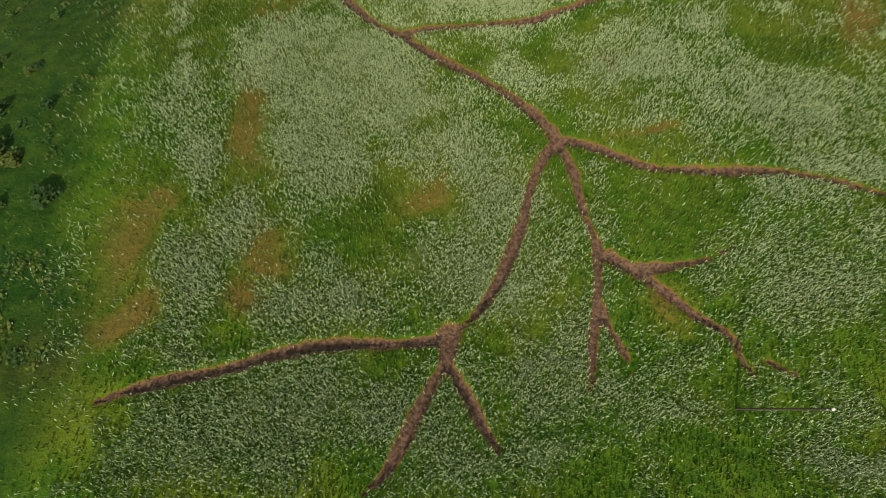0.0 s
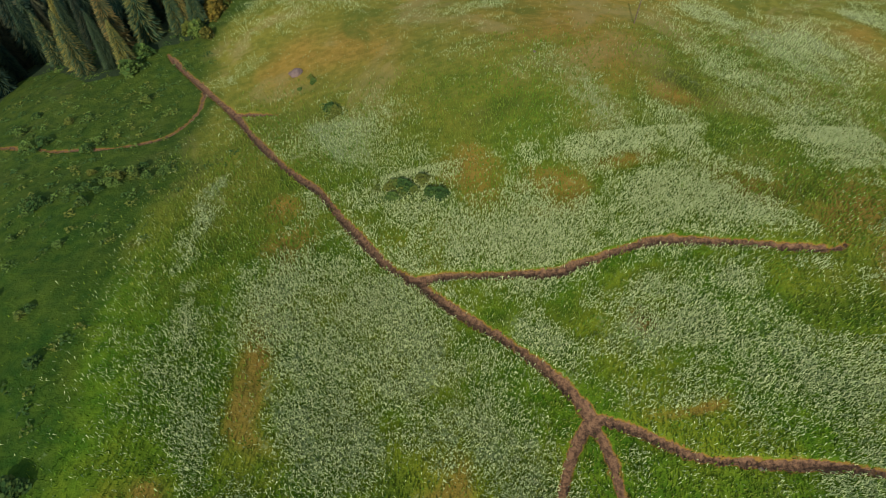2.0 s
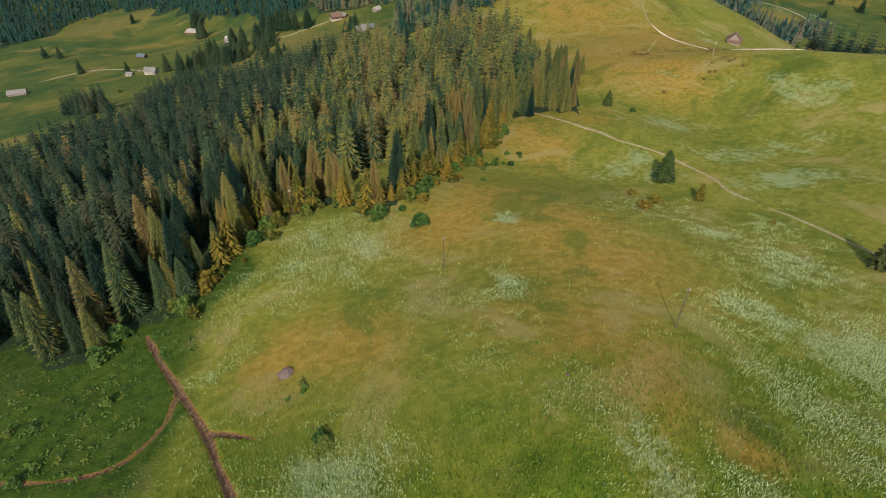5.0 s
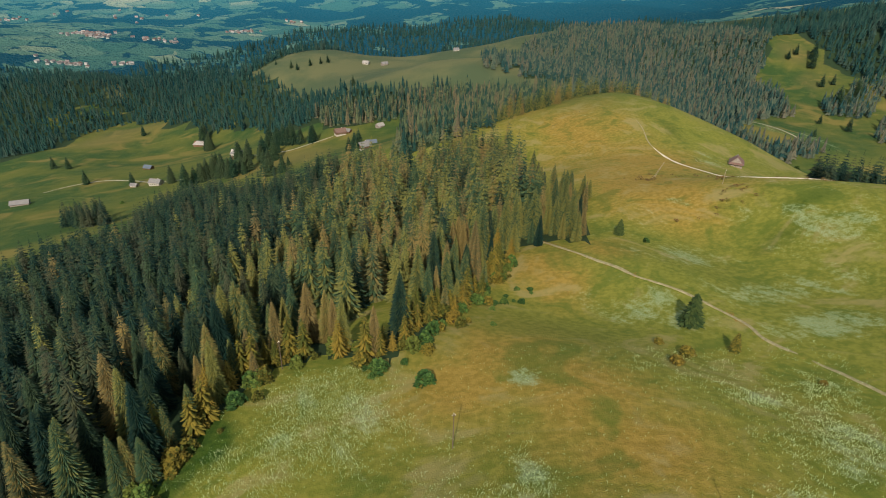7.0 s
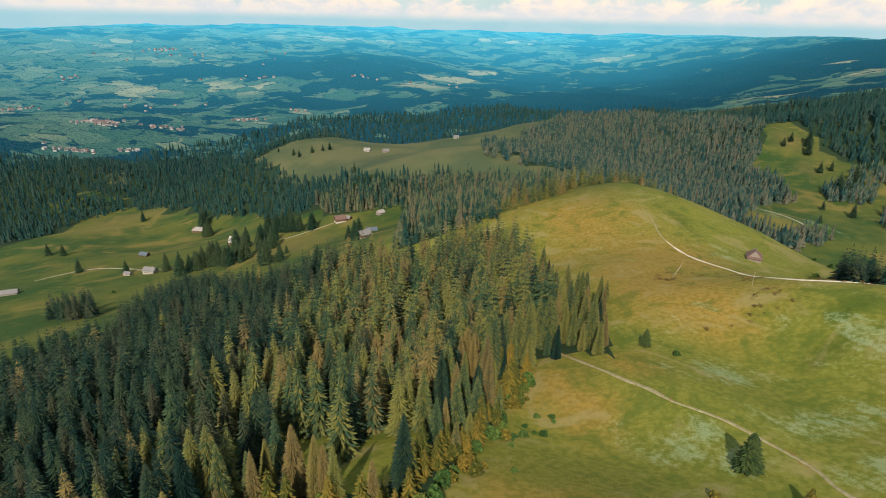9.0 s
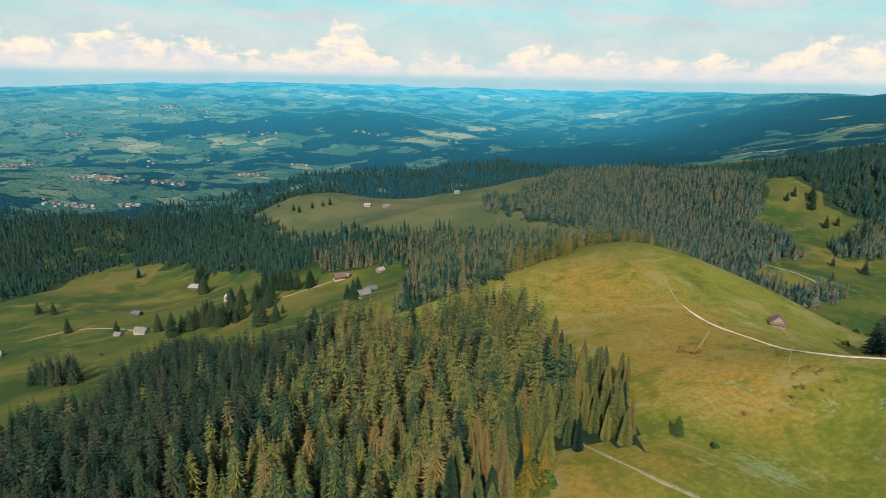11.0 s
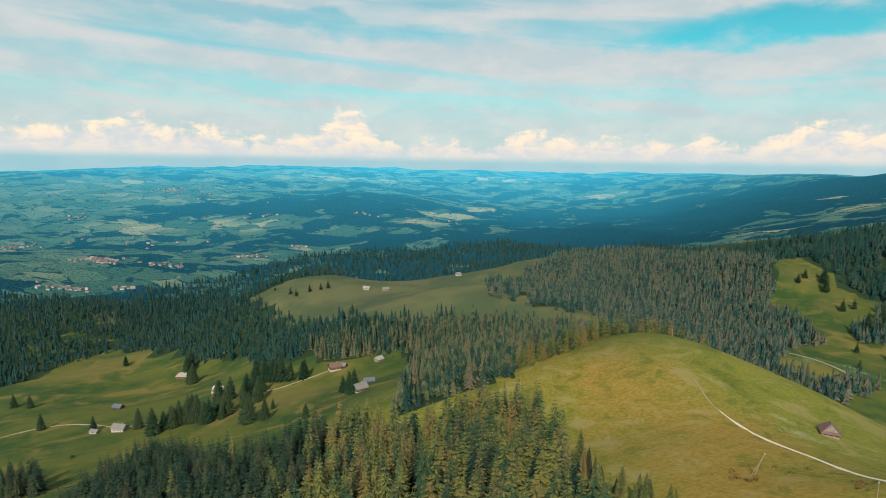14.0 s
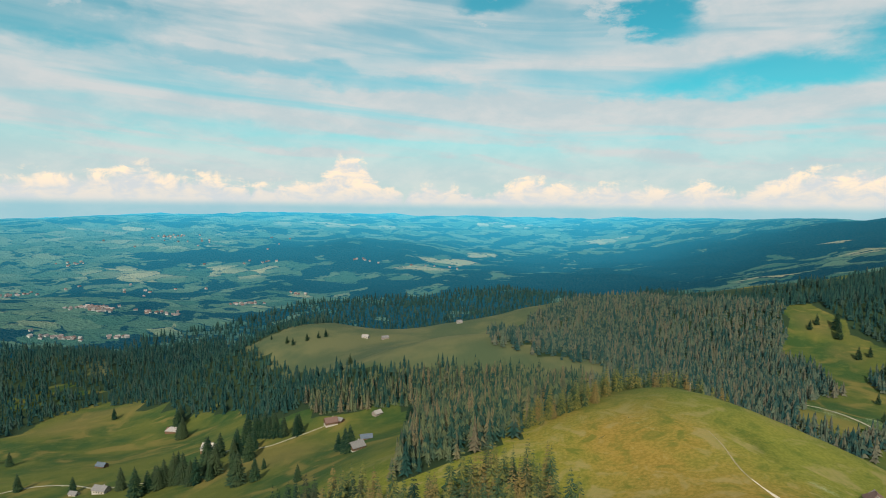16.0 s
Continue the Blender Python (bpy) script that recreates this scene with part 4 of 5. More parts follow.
def star_spruce(rng, height, radius, tiers, points):
    """A far spruce: ragged hanging tiers."""
    verts, tris = [], []
    for i in range(tiers):
        u = i / tiers
        r = radius * (1 - u) ** 0.85 * (0.85 + 0.3 * rng.rand())
        z0, z1 = height * (0.04 + 0.90 * u), height * min(1.0, 0.04 + 0.90 * u + 1.55 / tiers)
        b = len(verts)
        verts.append((0, 0, z1))
        spin = rng.rand() * 6.28
        for j in range(points * 2):
            q = r * ((0.85 + 0.4 * rng.rand()) if j % 2 == 0 else 0.5)
            a = spin + 3.14159 * j / points
            verts.append((math.cos(a) * q, math.sin(a) * q, z0 + (0 if j % 2 == 0 else 0.05 * height) + 0.03 * height * rng.rand()))
        for j in range(points * 2):
            tris.append((b, b + 1 + j, b + 1 + (j + 1) % (points * 2)))
    return np.array(verts), np.array(tris)


def trunk_arrays(height, radius, sides=7):
    """A tapered stem."""
    rows = []
    levels = ((-0.6, 1.35), (0.25, 1.0), (height * 0.5, 0.62), (height * 0.97, 0.08))
    for z, k in levels:
        rows += [(math.cos(6.2832 * j / sides) * radius * k, math.sin(6.2832 * j / sides) * radius * k, z) for j in range(sides)]
    quads = [(a * sides + j, a * sides + (j + 1) % sides, (a + 1) * sides + (j + 1) % sides, (a + 1) * sides + j) for a in range(len(levels) - 1) for j in range(sides)]
    return np.array(rows), np.array(quads)


def mesh_of(name, verts, faces, mat):
    ob = solid(name, verts, faces, mat)
    me = ob.data
    bpy.data.objects.remove(ob)
    return me


def stand(name, parts, x, y, turn, size, label, category, group="", sink=0.0, squash=1.0):
    """A thing that stands on the ground, made of shared part meshes."""
    root = new(name)
    root.matrix_basis = Matrix.LocRotScale((x, y, float(land(x, y)) - sink), Euler((0, 0, turn)), (size * squash, size * squash, size))
    for part_name, me in parts:
        ob = new(part_name, me)
        ob.parent = root
    tagged(root, label, category, group)
    return root


rng = np.random.RandomState(7)
SPRUCES = []
for k in range(7):
    tall = 22.0
    SPRUCES.append([("trunk", mesh_of("trunk", *trunk_arrays(tall, 0.32), BARK)), ("crown", mesh_of("crown", *spruce_crown(rng, tall, 3.0 + 0.3 * (k % 4), 54, 40, True, 0.52), NEEDLE))])
SHADE_SPRUCES = [[pair[0], ("crown", mesh_of("crown", *spruce_crown(rng, 22.0, 3.0 + 0.3 * (k % 4), 54, 40, True, 0.52), NEEDLE_SHADE))] for k, pair in enumerate(SPRUCES[:4])]
DARK_SPRUCES = [[("trunk", mesh_of("trunk", *trunk_arrays(22.0, 0.32), BARK)), ("crown", mesh_of("crown", *spruce_crown(rng, 22.0, 3.4, 22, 16, True, 1.4), NEEDLE_LONE))] for k in range(4)]
BUSHY = [[("trunk", mesh_of("trunk", *trunk_arrays(8.0, 0.18), BARK)), ("crown", mesh_of("crown", *spruce_crown(rng, 8.0, 2.0, 26, 22, True, 1.2), mat))] for mat in (YOUNG_NEEDLE, YOUNG_NEEDLE, LEAF_GOLD)]
STARS = [star_spruce(rng, 22.0, 3.2 + 0.2 * k, 7, 5) for k in range(8)]
HILLS = [star_spruce(rng, 22.0, 3.3 + 0.35 * k, 5, 4) for k in range(8)]
SPECKS = [star_spruce(rng, 20.0, 3.2 + 0.35 * k, 4, 4) for k in range(6)]


def scatter(outline, gap, seed, keep=None, wobble=9.0):
    """Places inside an outline, about a gap apart."""
    r = np.random.RandomState(seed)
    pts = np.array(outline, float)
    gx = np.arange(pts[:, 0].min(), pts[:, 0].max(), gap)
    gy = np.arange(pts[:, 1].min(), pts[:, 1].max(), gap)
    if len(gx) * len(gy) == 0:
        return np.zeros((0, 2))
    xx, yy = np.meshgrid(gx, gy)
    xx = (xx + (r.rand(*xx.shape) - 0.5) * gap * 0.95).ravel()
    yy = (yy + (r.rand(*yy.shape) - 0.5) * gap * 0.95).ravel()
    ok = inside(xx + wobble * ripple(xx, yy, 40, 81), yy + wobble * ripple(xx, yy, 40, 82), list(outline))
    if keep is not None:
        ok &= keep(xx, yy)
    return np.column_stack([xx[ok], yy[ok]])


def woods(name, places, shapes, mat, seed, label, tall=(0.75, 1.25), rest=land):
    """Many trees in one mesh."""
    r = np.random.RandomState(seed)
    vs, fs, kin, at = [], [], [], 0
    z = rest(places[:, 0], places[:, 1])
    for (x, y), h in zip(places, z):
        v, f = shapes[r.randint(len(shapes))]
        s = tall[0] + (tall[1] - tall[0]) * r.rand()
        a, k = r.rand() * 6.28, s * (0.85 + 0.3 * r.rand())
        ca, sa = math.cos(a) * k, math.sin(a) * k
        vs.append(np.column_stack([v[:, 0] * ca - v[:, 1] * sa + x, v[:, 0] * sa + v[:, 1] * ca + y, v[:, 2] * s + h - 0.5]))
        fs.append(f + at)
        kin.append(np.full(len(v), r.rand(), np.float32))
        at += len(v)
    ob = solid(name, np.vstack(vs), np.vstack(fs), mat)
    ob.data.attributes.new("kin", "FLOAT", "POINT").data.foreach_set("value", np.concatenate(kin))
    return tagged(ob, label, "forest", kind="stuff")


def clearing(x, y):
    out = np.zeros(x.shape, bool)
    for a, b in GLADES:
        out |= np.hypot(x - a, (y - b + 6) * 0.5) < 7.0
    return out


# the near wood: the trees along its edge stand singly, the rest fill it
near_places = scatter(NEAR_WOOD, 6.7, 11, lambda x, y: (x > -230) & ~clearing(x, y), 2.5)
edge_line = np.vstack([spread(NEAR_WOOD[:12], 4.0), spread(NEAR_WOOD[11:16], 4.0), spread(NEAR_WOOD[-7:], 4.0)])
away = np.array([np.hypot(edge_line[:, 0] - x, edge_line[:, 1] - y).min() for x, y in near_places])
order = np.argsort(away + 0.06 * near_places[:, 1])
single, filling = near_places[order[:150]], near_places[order[150:]]


def shade_share(x, y):
    """How many of the spruces get the shade-toned needles: most towards the steep western slope."""
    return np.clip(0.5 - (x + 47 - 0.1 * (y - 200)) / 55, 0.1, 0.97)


for x, y in single:
    rim = float(np.hypot(edge_line[:, 0] - x, edge_line[:, 1] - y).min())
    tall = (0.62 + 0.45 * rng.rand()) * min(1.0, 0.55 + rim / 22)
    deep = rng.rand() < float(shade_share(x, y))
    stand("spruce", SHADE_SPRUCES[rng.randint(4)] if deep else SPRUCES[rng.randint(7)], x, y, rng.rand() * 6.28, tall, "tall dense spruce toned dark for slope shade at the wood's edge" if deep else "tall dense spruce with drooping olive boughs at the wood's edge", "spruce tree", "spruces at the forest edge", 0.3, 0.85 + 0.4 * rng.rand())
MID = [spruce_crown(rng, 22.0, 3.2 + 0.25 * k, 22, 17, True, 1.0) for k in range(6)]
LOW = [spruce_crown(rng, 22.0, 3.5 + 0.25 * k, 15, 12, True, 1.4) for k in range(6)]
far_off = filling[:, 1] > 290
in_shade = rng.rand(len(filling)) < shade_share(filling[:, 0], filling[:, 1])
woods("near_forest", filling[~far_off & ~in_shade], MID, NEEDLE, 12, "dense olive spruce forest on the slope below the ridge", (0.7, 1.2))
woods("slope_forest", filling[~far_off & in_shade], MID, NEEDLE_SHADE, 32, "dense spruce forest toned dark for shade on the steep slope", (0.7, 1.2))
woods("lower_forest", filling[far_off & ~in_shade], LOW, NEEDLE, 22, "dense olive spruce forest towards the valley", (0.9, 1.35))
east_grove = scatter([(222, 328), (246, 354), (276, 348), (268, 318), (240, 304)], 6.5, 33, None, 3.0)
woods("east_grove", east_grove, LOW, NEEDLE_SHADE, 34, "dark spruces below the gravel track", (0.85, 1.2))
slope_grove = scatter([(-236, 564), (-262, 568), (-294, 594), (-286, 618), (-255, 602)], 6.5, 28, None, 4.0)
woods("slope_grove", slope_grove, LOW, NEEDLE_SHADE, 29, "dark grove of spruces on the pasture slope", (0.8, 1.2))
woods("lower_dark_forest", filling[far_off & in_shade], LOW, NEEDLE_SHADE, 23, "dense spruce forest toned dark for shade towards the valley", (0.9, 1.35))

crest = scatter([(80, 500), (100, 520), (128, 545), (160, 566), (205, 572), (250, 560), (262, 540), (215, 548), (170, 545), (140, 520), (112, 504)], 6.0, 35, None, 4.0)
woods("crest_trees", crest, LOW, NEEDLE, 36, "row of olive and rusty spruces behind the knoll's crest", (0.55, 0.95))
strip = scatter(STRIP_WOOD, 6.2, 13)
hill = np.vstack([scatter(HILL_WOOD, 7.4, 14), scatter(ROW_WOOD, 7.0, 24), scatter(GROVE, 9.0, 27)] + [scatter(g, 8.0, 40 + k, None, 6.0) for k, g in enumerate(EAST_GROVES)])
east = scatter(EAST_WOOD, 11.5, 15, lambda x, y: y < 1600)
valley = scatter(VALLEY_WOOD, 10.8, 16, lambda x, y: ripple(x, y, 60, 17) > -0.55, 16.0)
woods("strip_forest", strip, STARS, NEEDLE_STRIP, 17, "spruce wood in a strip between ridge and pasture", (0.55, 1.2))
woods("hill_forest", hill, HILLS, NEEDLE_FAR_HAZE, 18, "dark spruce forest covering a rounded hill", (0.5, 0.95))
woods("east_forest", east, HILLS, NEEDLE_VALE_HAZE, 19, "dark spruce forest on the far slope", (0.6, 1.15))
woods("valley_forest", valley, SPECKS, NEEDLE_VALE_HAZE, 20, "wide dark conifer forest on the valley side", (0.45, 1.15))

far = scatter(FAR_WOOD, 16.0, 25)
woods("far_forest", far, SPECKS, NEEDLE_VALE_HAZE, 26, "far dark conifer forest beyond the pasture", (0.7, 1.3), far_land)

# trees that stand alone on the pastures
for rows in ([[-357, 792, 20], [-458, 920, 19], [-435, 914, 19], [-293, 769, 18], [-244, 760, 24], [-215, 720, 30], [-411, 1145, 20], [-281, 1042, 32], [-257, 989, 32], [-145, 726, 32], [-165, 770, 32], [-111, 669, 31], [-135, 772, 30], [-118, 747, 29], [-96, 703, 11], [-52, 597, 14], [-160, 716, 27], [-176, 732, 31], [-187, 740, 31], [-195, 737, 28], [-199, 731, 25], [-114, 812, 28], [-102, 802, 28], [-92, 796, 24], [-78, 791, 24], [-76, 795, 24], [-28, 696, 18], [-21, 677, 23], [-16, 663, 25], [-138, 839, 29], [-125, 818, 28]], [[40, 748, 23], [-30, 998, 17], [-187, 1355, 17], [-86, 1266, 16], [-99, 1260, 13], [-119, 1253, 15], [-189, 1292, 9], [-216, 1323, 9], [-227, 1320, 9], [-154, 1248, 15], [-142, 1237, 15], [698, 1025, 17], [716, 1033, 19], [731, 1009, 32], [686, 914, 20], [705, 915, 17], [699, 857, 32], [652, 831, 31], [656, 817, 23], [592, 1238, 9], [600, 737, 20], [584, 770, 14], [715, 985, 27], [523, 698, 12]]):
    for x, y, h in rows:
        stand("spruce", DARK_SPRUCES[rng.randint(4)], x, y, rng.rand() * 6.28, h / 22.0, "dark spruce standing alone on the green pasture", "spruce tree", "spruces on the pasture", 0.3, 1.8)
        for k in range(2 if h > 26 and x < 0 else 0):
            gx, gy = x + rng.randn() * 8, y + 6 + rng.randn() * 9
            if -205 < gx < -165 and 760 < gy < 850:
                gx += 34
            stand("spruce", DARK_SPRUCES[rng.randint(4)], gx, gy, rng.rand() * 6.28, h / 22.0 * (0.6 + 0.4 * rng.rand()), "dark spruce in a small grove by the farmhouses", "spruce tree", "groves in the valley", 0.3, 1.8)
for x, y, h, wide, kind in ((84, 188, 10.5, 1.3, 0), (87.4, 173.2, 5.8, 1.15, 2), (104.5, 131, 8.6, 1.3, 0), (92, 257, 7, 1.2, 1)):
    stand("spruce", BUSHY[kind], x, y, rng.rand() * 6.28, h / 8.0, "small bushy spruce alone on the flowering meadow", "spruce tree", "spruces on the meadow", 0.2, wide)


def shrub_arrays(rng, leaves):
    """A round shrub of many small leaf clumps with gaps, one metre high."""
    verts, quads = [], []
    for k in range(leaves):
        a, u = rng.rand() * 6.28, rng.rand()
        bump_out = 0.75 + 0.25 * math.sin(3 * a + 1.3) + 0.2 * rng.rand()
        r = 0.62 * bump_out * math.sqrt(1 - (u * 0.92) ** 2) * (0.7 + 0.3 * rng.rand())
        c = Vector((math.cos(a) * r, math.sin(a) * r, 0.06 + 0.94 * u * (0.8 + 0.2 * rng.rand())))
        m = Euler((rng.rand() * 1.4 - 0.7, rng.rand() * 1.4 - 0.7, rng.rand() * 6.28)).to_matrix()
        s = 0.07 + 0.07 * rng.rand()
        b = len(verts)
        for dx, dy in ((-1, -0.6), (1, -0.5), (0.8, 0.7), (-0.7, 0.6)):
            verts.append(c + m @ Vector((dx * s, dy * s, 0.15 * s * (dx + dy))))
        quads.append((b, b + 1, b + 2, b + 3))
    return np.array([tuple(v) for v in verts]), np.array(quads)


SHRUBS = [[("stem", mesh_of("stem", *trunk_arrays(0.8, 0.04, 5), BARK)), ("foliage", mesh_of("foliage", *shrub_arrays(rng, 330), m))] for m in (LEAF, LEAF, LEAF_GOLD)]
for rows in ([[10.2, 164.9, 5.0], [0.4, 171.4, 4.3], [-8.3, 96.7, 3.3], [-13.3, 108.9, 1.6], [1.2, 70.8, 5.0], [-0.5, 72.7, 3.8], [3.1, 70.4, 4.4], [5.2, 70.2, 3.2], [-42.5, 86.2, 3.1], [-40.1, 87.0, 2.6], [-47.2, 85.2, 2.5], [-36.7, 87.0, 2.2], [-54.7, 83.0, 3.6], [-56.9, 82.4, 3.5], [-46.3, 114.1, 1.9], [30.6, 191.2, 1.5], [98.9, 248.7, 2.2], [32.2, 210.3, 2.4], [38.2, 211.9, 2.5], [44.0, 212.6, 2.1], [467.6, 663.1, 5.1], [478.2, 653.6, 6.0]], [[297.1, 430.0, 3.2], [298.7, 416.7, 4.2], [311.0, 421.0, 3.6], [248.0, 369.3, 3.6], [-271.2, 680.5, 6.0], [-309.3, 862.5, 6.0], [-90.8, 402.3, 0.8], [-30.0, 164.6, 6.0], [-27.5, 172.4, 5.9], [-51.5, 133.6, 5.4], [-52.6, 127.2, 5.8], [-40.5, 143.6, 3.7]]):
    for x, y, h in rows:
        for k in range(4 if y < 110 else 1):
            dx, dy = (rng.randn(2) * 1.1 if y < 110 else (0, 0))
            stand("shrub", SHRUBS[rng.randint(2)], x + dx, y + dy, rng.rand() * 6.28, (0.35 + 0.3 * rng.rand()) * min(h, 2.2) if y < 110 else min(h, 4.0) * 0.75, "low dark green leafy shrub in the meadow grass", "shrub", "meadow shrubs", 0.05, 1.3)
for x, y, h in ((67.5, 164.9, 2.3), (73.3, 170.5, 2.6), (70.0, 178.0, 1.7), (97.5, 156.0, 1.2)):
    stand("shrub", SHRUBS[2], x, y, rng.rand() * 6.28, h, "golden leafy shrub on the flowering meadow", "shrub", "meadow shrubs", 0.05, 1.2)
for x, y in ((33, 209), (36, 211), (39, 213), (41.5, 216), (44, 219.5), (47, 220), (50, 221), (34.5, 206)):
    stand("shrub", SHRUBS[rng.randint(2)], x + rng.randn(), y + rng.randn(), rng.rand() * 6.28, 0.7 + 0.5 * rng.rand(), "low green scrub in the dry meadow", "shrub", "meadow shrubs", 0.05, 1.6)
YOUNG = [[("trunk", mesh_of("trunk", *trunk_arrays(8.0, 0.12, 6), BARK)), ("crown", mesh_of("crown", *spruce_crown(rng, 8.0, 1.7, 15, 9), LEAF_GOLD))] for k in range(3)]
for x, y in spread(NEAR_WOOD[1:10], 2.6):
    stand("young_larch", YOUNG[rng.randint(3)], x + rng.randn() * 2.5 - 1, y + 1.5 + rng.rand() * 5, rng.rand() * 6.28, 0.7 + 0.9 * rng.rand(), "young golden green larch at the wood's edge", "larch tree", "larches at the forest edge", 0.1, 1.1)
for k in range(70):
    x, y = -76 + 40 * rng.rand(), 10 + 105 * rng.rand()
    if float(ripple(x, y, 22, 95)) > -0.1 and x < -34 - 0.1 * y:
        stand("shrub", SHRUBS[rng.randint(2)], x, y, rng.rand() * 6.28, 0.7 + 1.1 * rng.rand(), "low dark green scrub on the steep grassy slope", "shrub", "scrub on the slope", 0.05, 1.5)
edge_path = spread(NEAR_WOOD[:10], 1.9)
for k, (x, y) in enumerate(edge_path):
    px, py = x + rng.randn() * 2.6, y + rng.randn() * 2.6 - 1.0
    golden = rng.rand() < 0.45
    stand("shrub", SHRUBS[2 if golden else rng.randint(2)], px, py, rng.rand() * 6.28, 1.0 + 3.0 * rng.rand() ** 1.6, "golden green leafy shrub before the spruces" if golden else "dark green leafy shrub before the spruces", "shrub", "shrubs at the forest edge", 0.05, 1.0)


def tussock_spots():
    r = np.random.RandomState(91)
    x, y = 118 + 62 * r.rand(420), 262 + 80 * r.rand(420)
    ok = ripple(x, y, 16, 93) > 0.12
    return np.column_stack([x[ok], y[ok]])


TUSSOCK = needle_material("brown_tussocks", (0.055, 0.042, 0.016), (0.120, 0.080, 0.030), (0.17, 0.090, 0.035))
low_plants = []
for k in range(4):
    v, q = shrub_arrays(rng, 34)
    low_plants.append((v * np.array([1.5, 1.5, 0.8]), q))


def slope_spots():
    r = np.random.RandomState(97)
    x, y = -84 + 52 * r.rand(2600), 2 + 150 * r.rand(2600)
    ok = (ripple(x, y, 12, 98) > -0.05) & (x < -36 + 6 * ripple(x, y, 9, 99)) & (trail_field(x, y) < 0.1)
    band = spread([(-58, 80), (-48.7, 86), (-43.2, 88), (-38, 88.5), (-31, 86.6), (-26.5, 88)], 0.25)
    band = band + r.randn(len(band), 2) * np.array([1.0, 1.3])
    tuft = np.array([(-47.6, 113.9), (-35.6, 24.8), (-39.5, 27), (-35.6, 17.7), (2, 71), (4, 70.5), (-8.3, 96.7)]).repeat(14, 0) + r.randn(98, 2) * 1.4
    return np.vstack([np.column_stack([x[ok], y[ok]]), band, tuft])


ob = woods("slope_scrub", slope_spots(), low_plants, LEAF, 96, "low dark green herbs and heath on the steep slope", (0.45, 1.25))
tagged(ob, category="scrub")
ob = woods("tussocks", tussock_spots(), low_plants, TUSSOCK, 92, "brown tussocks of coarse grass and heath", (0.7, 1.7))
tagged(ob, category="tussocks")


def tufts(name, count, seed, box, mat, label, keep, blades, tall, wide, category):
    """Small plants strewn over a stretch of the meadow: one mesh of narrow blades."""
    r = np.random.RandomState(seed)
    x = box[0] + (box[1] - box[0]) * r.rand(count)
    y = box[2] + (box[3] - box[2]) * r.rand(count)
    ok = r.rand(count) < keep(x, y)
    x, y = np.repeat(x[ok], blades), np.repeat(y[ok], blades)
    m = len(x)
    z = land(x, y)
    a, lean = r.rand(m) * 6.28, 0.35 * r.rand(m)
    h, w = tall * (0.5 + r.rand(m)), wide * (0.6 + 0.8 * r.rand(m))
    x, y = x + (r.rand(m) - 0.5) * wide * 2, y + (r.rand(m) - 0.5) * wide * 2
    dx, dy = np.cos(a) * w / 2, np.sin(a) * w / 2
    tx, ty = -np.sin(a) * h * lean * 1.6, np.cos(a) * h * lean * 1.6
    verts = np.stack([np.column_stack([x - dx, y - dy, z - 0.05]), np.column_stack([x + dx, y + dy, z - 0.05]), np.column_stack([x + tx, y + ty, z + h])], 1).reshape(-1, 3)
    ob = solid(name, verts, np.arange(3 * m).reshape(-1, 3), mat)
    return tagged(ob, label, category, kind="stuff")


def blooms(name, count, seed, box, keep):
    """White umbels over the grass: narrow stalks that widen to a head."""
    r = np.random.RandomState(seed)
    x = box[0] + (box[1] - box[0]) * r.rand(count)
    y = box[2] + (box[3] - box[2]) * r.rand(count)
    ok = r.rand(count) < keep(x, y)
    x, y = x[ok], y[ok]
    m = len(x)
    z, a = land(x, y), r.rand(m) * 6.28
    s = np.where(y < 75, 0.045, 0.034) * (0.6 + 0.9 * r.rand(m))
    h, lean = 0.30 + 0.35 * r.rand(m), (r.rand(m) - 0.5) * 0.3
    dx, dy = np.cos(a) * s, np.sin(a) * s
    foot = np.column_stack([x + (r.rand(m) - 0.5) * 0.5, y + (r.rand(m) - 0.5) * 0.5, z + 0.05])
    one = np.column_stack([x - dx + lean, y - dy, z + h])
    two = np.column_stack([x + dx + lean, y + dy, z + h + (r.rand(m) - 0.5) * 0.12])
    ob = solid(name, np.stack([foot, two, one], 1).reshape(-1, 3), np.arange(3 * m).reshape(-1, 3), PETAL)
    return tagged(ob, "white wild flower heads over the meadow grass", "flowers", kind="stuff")


def off_trail(x, y):
    return np.clip(1.0 - 1.6 * trail_field(x, y), 0, 1) * np.clip((x + 44) / 10, 0.12, 1)


def flower_share(x, y):
    lot = np.maximum.reduce([patches(x, y, rows) for rows in (FLOWERS_A, FLOWERS_B, FLOWERS_C, FLOWERS_D)])
    lot = 0.45 * lot + 0.10 * np.clip((115 - y) / 50, 0, 1) - 0.3 * np.maximum.reduce([patches(x, y, rows) for rows in (LUSH, DRY_A, DRY_B)])
    return np.clip(lot + 0.26 * ripple(x, y, 9, 41) + 0.30 * ripple(x, y, 2.4, 43), 0.01, 0.6) * off_trail(x, y) * np.clip((x + 38) / 12, 0.05, 1) * np.clip(1.3 - y / 230, 0.5, 1)


def grass_share(x, y):
    edge = np.clip((115 - y + 14 * ripple(x, y, 20, 57)) / 60, 0, 1) * np.clip((x + 62 + 8 * ripple(x, y, 15, 58)) / 16, 0, 1) * np.clip((86 - x) / 16, 0, 1)
    return off_trail(x, y) * edge * np.clip((x + 34 - 6 * ripple(x, y, 25, 21)) / 7, 0.15, 1) * (1 - 0.75 * patches(x, y, DRY_A))


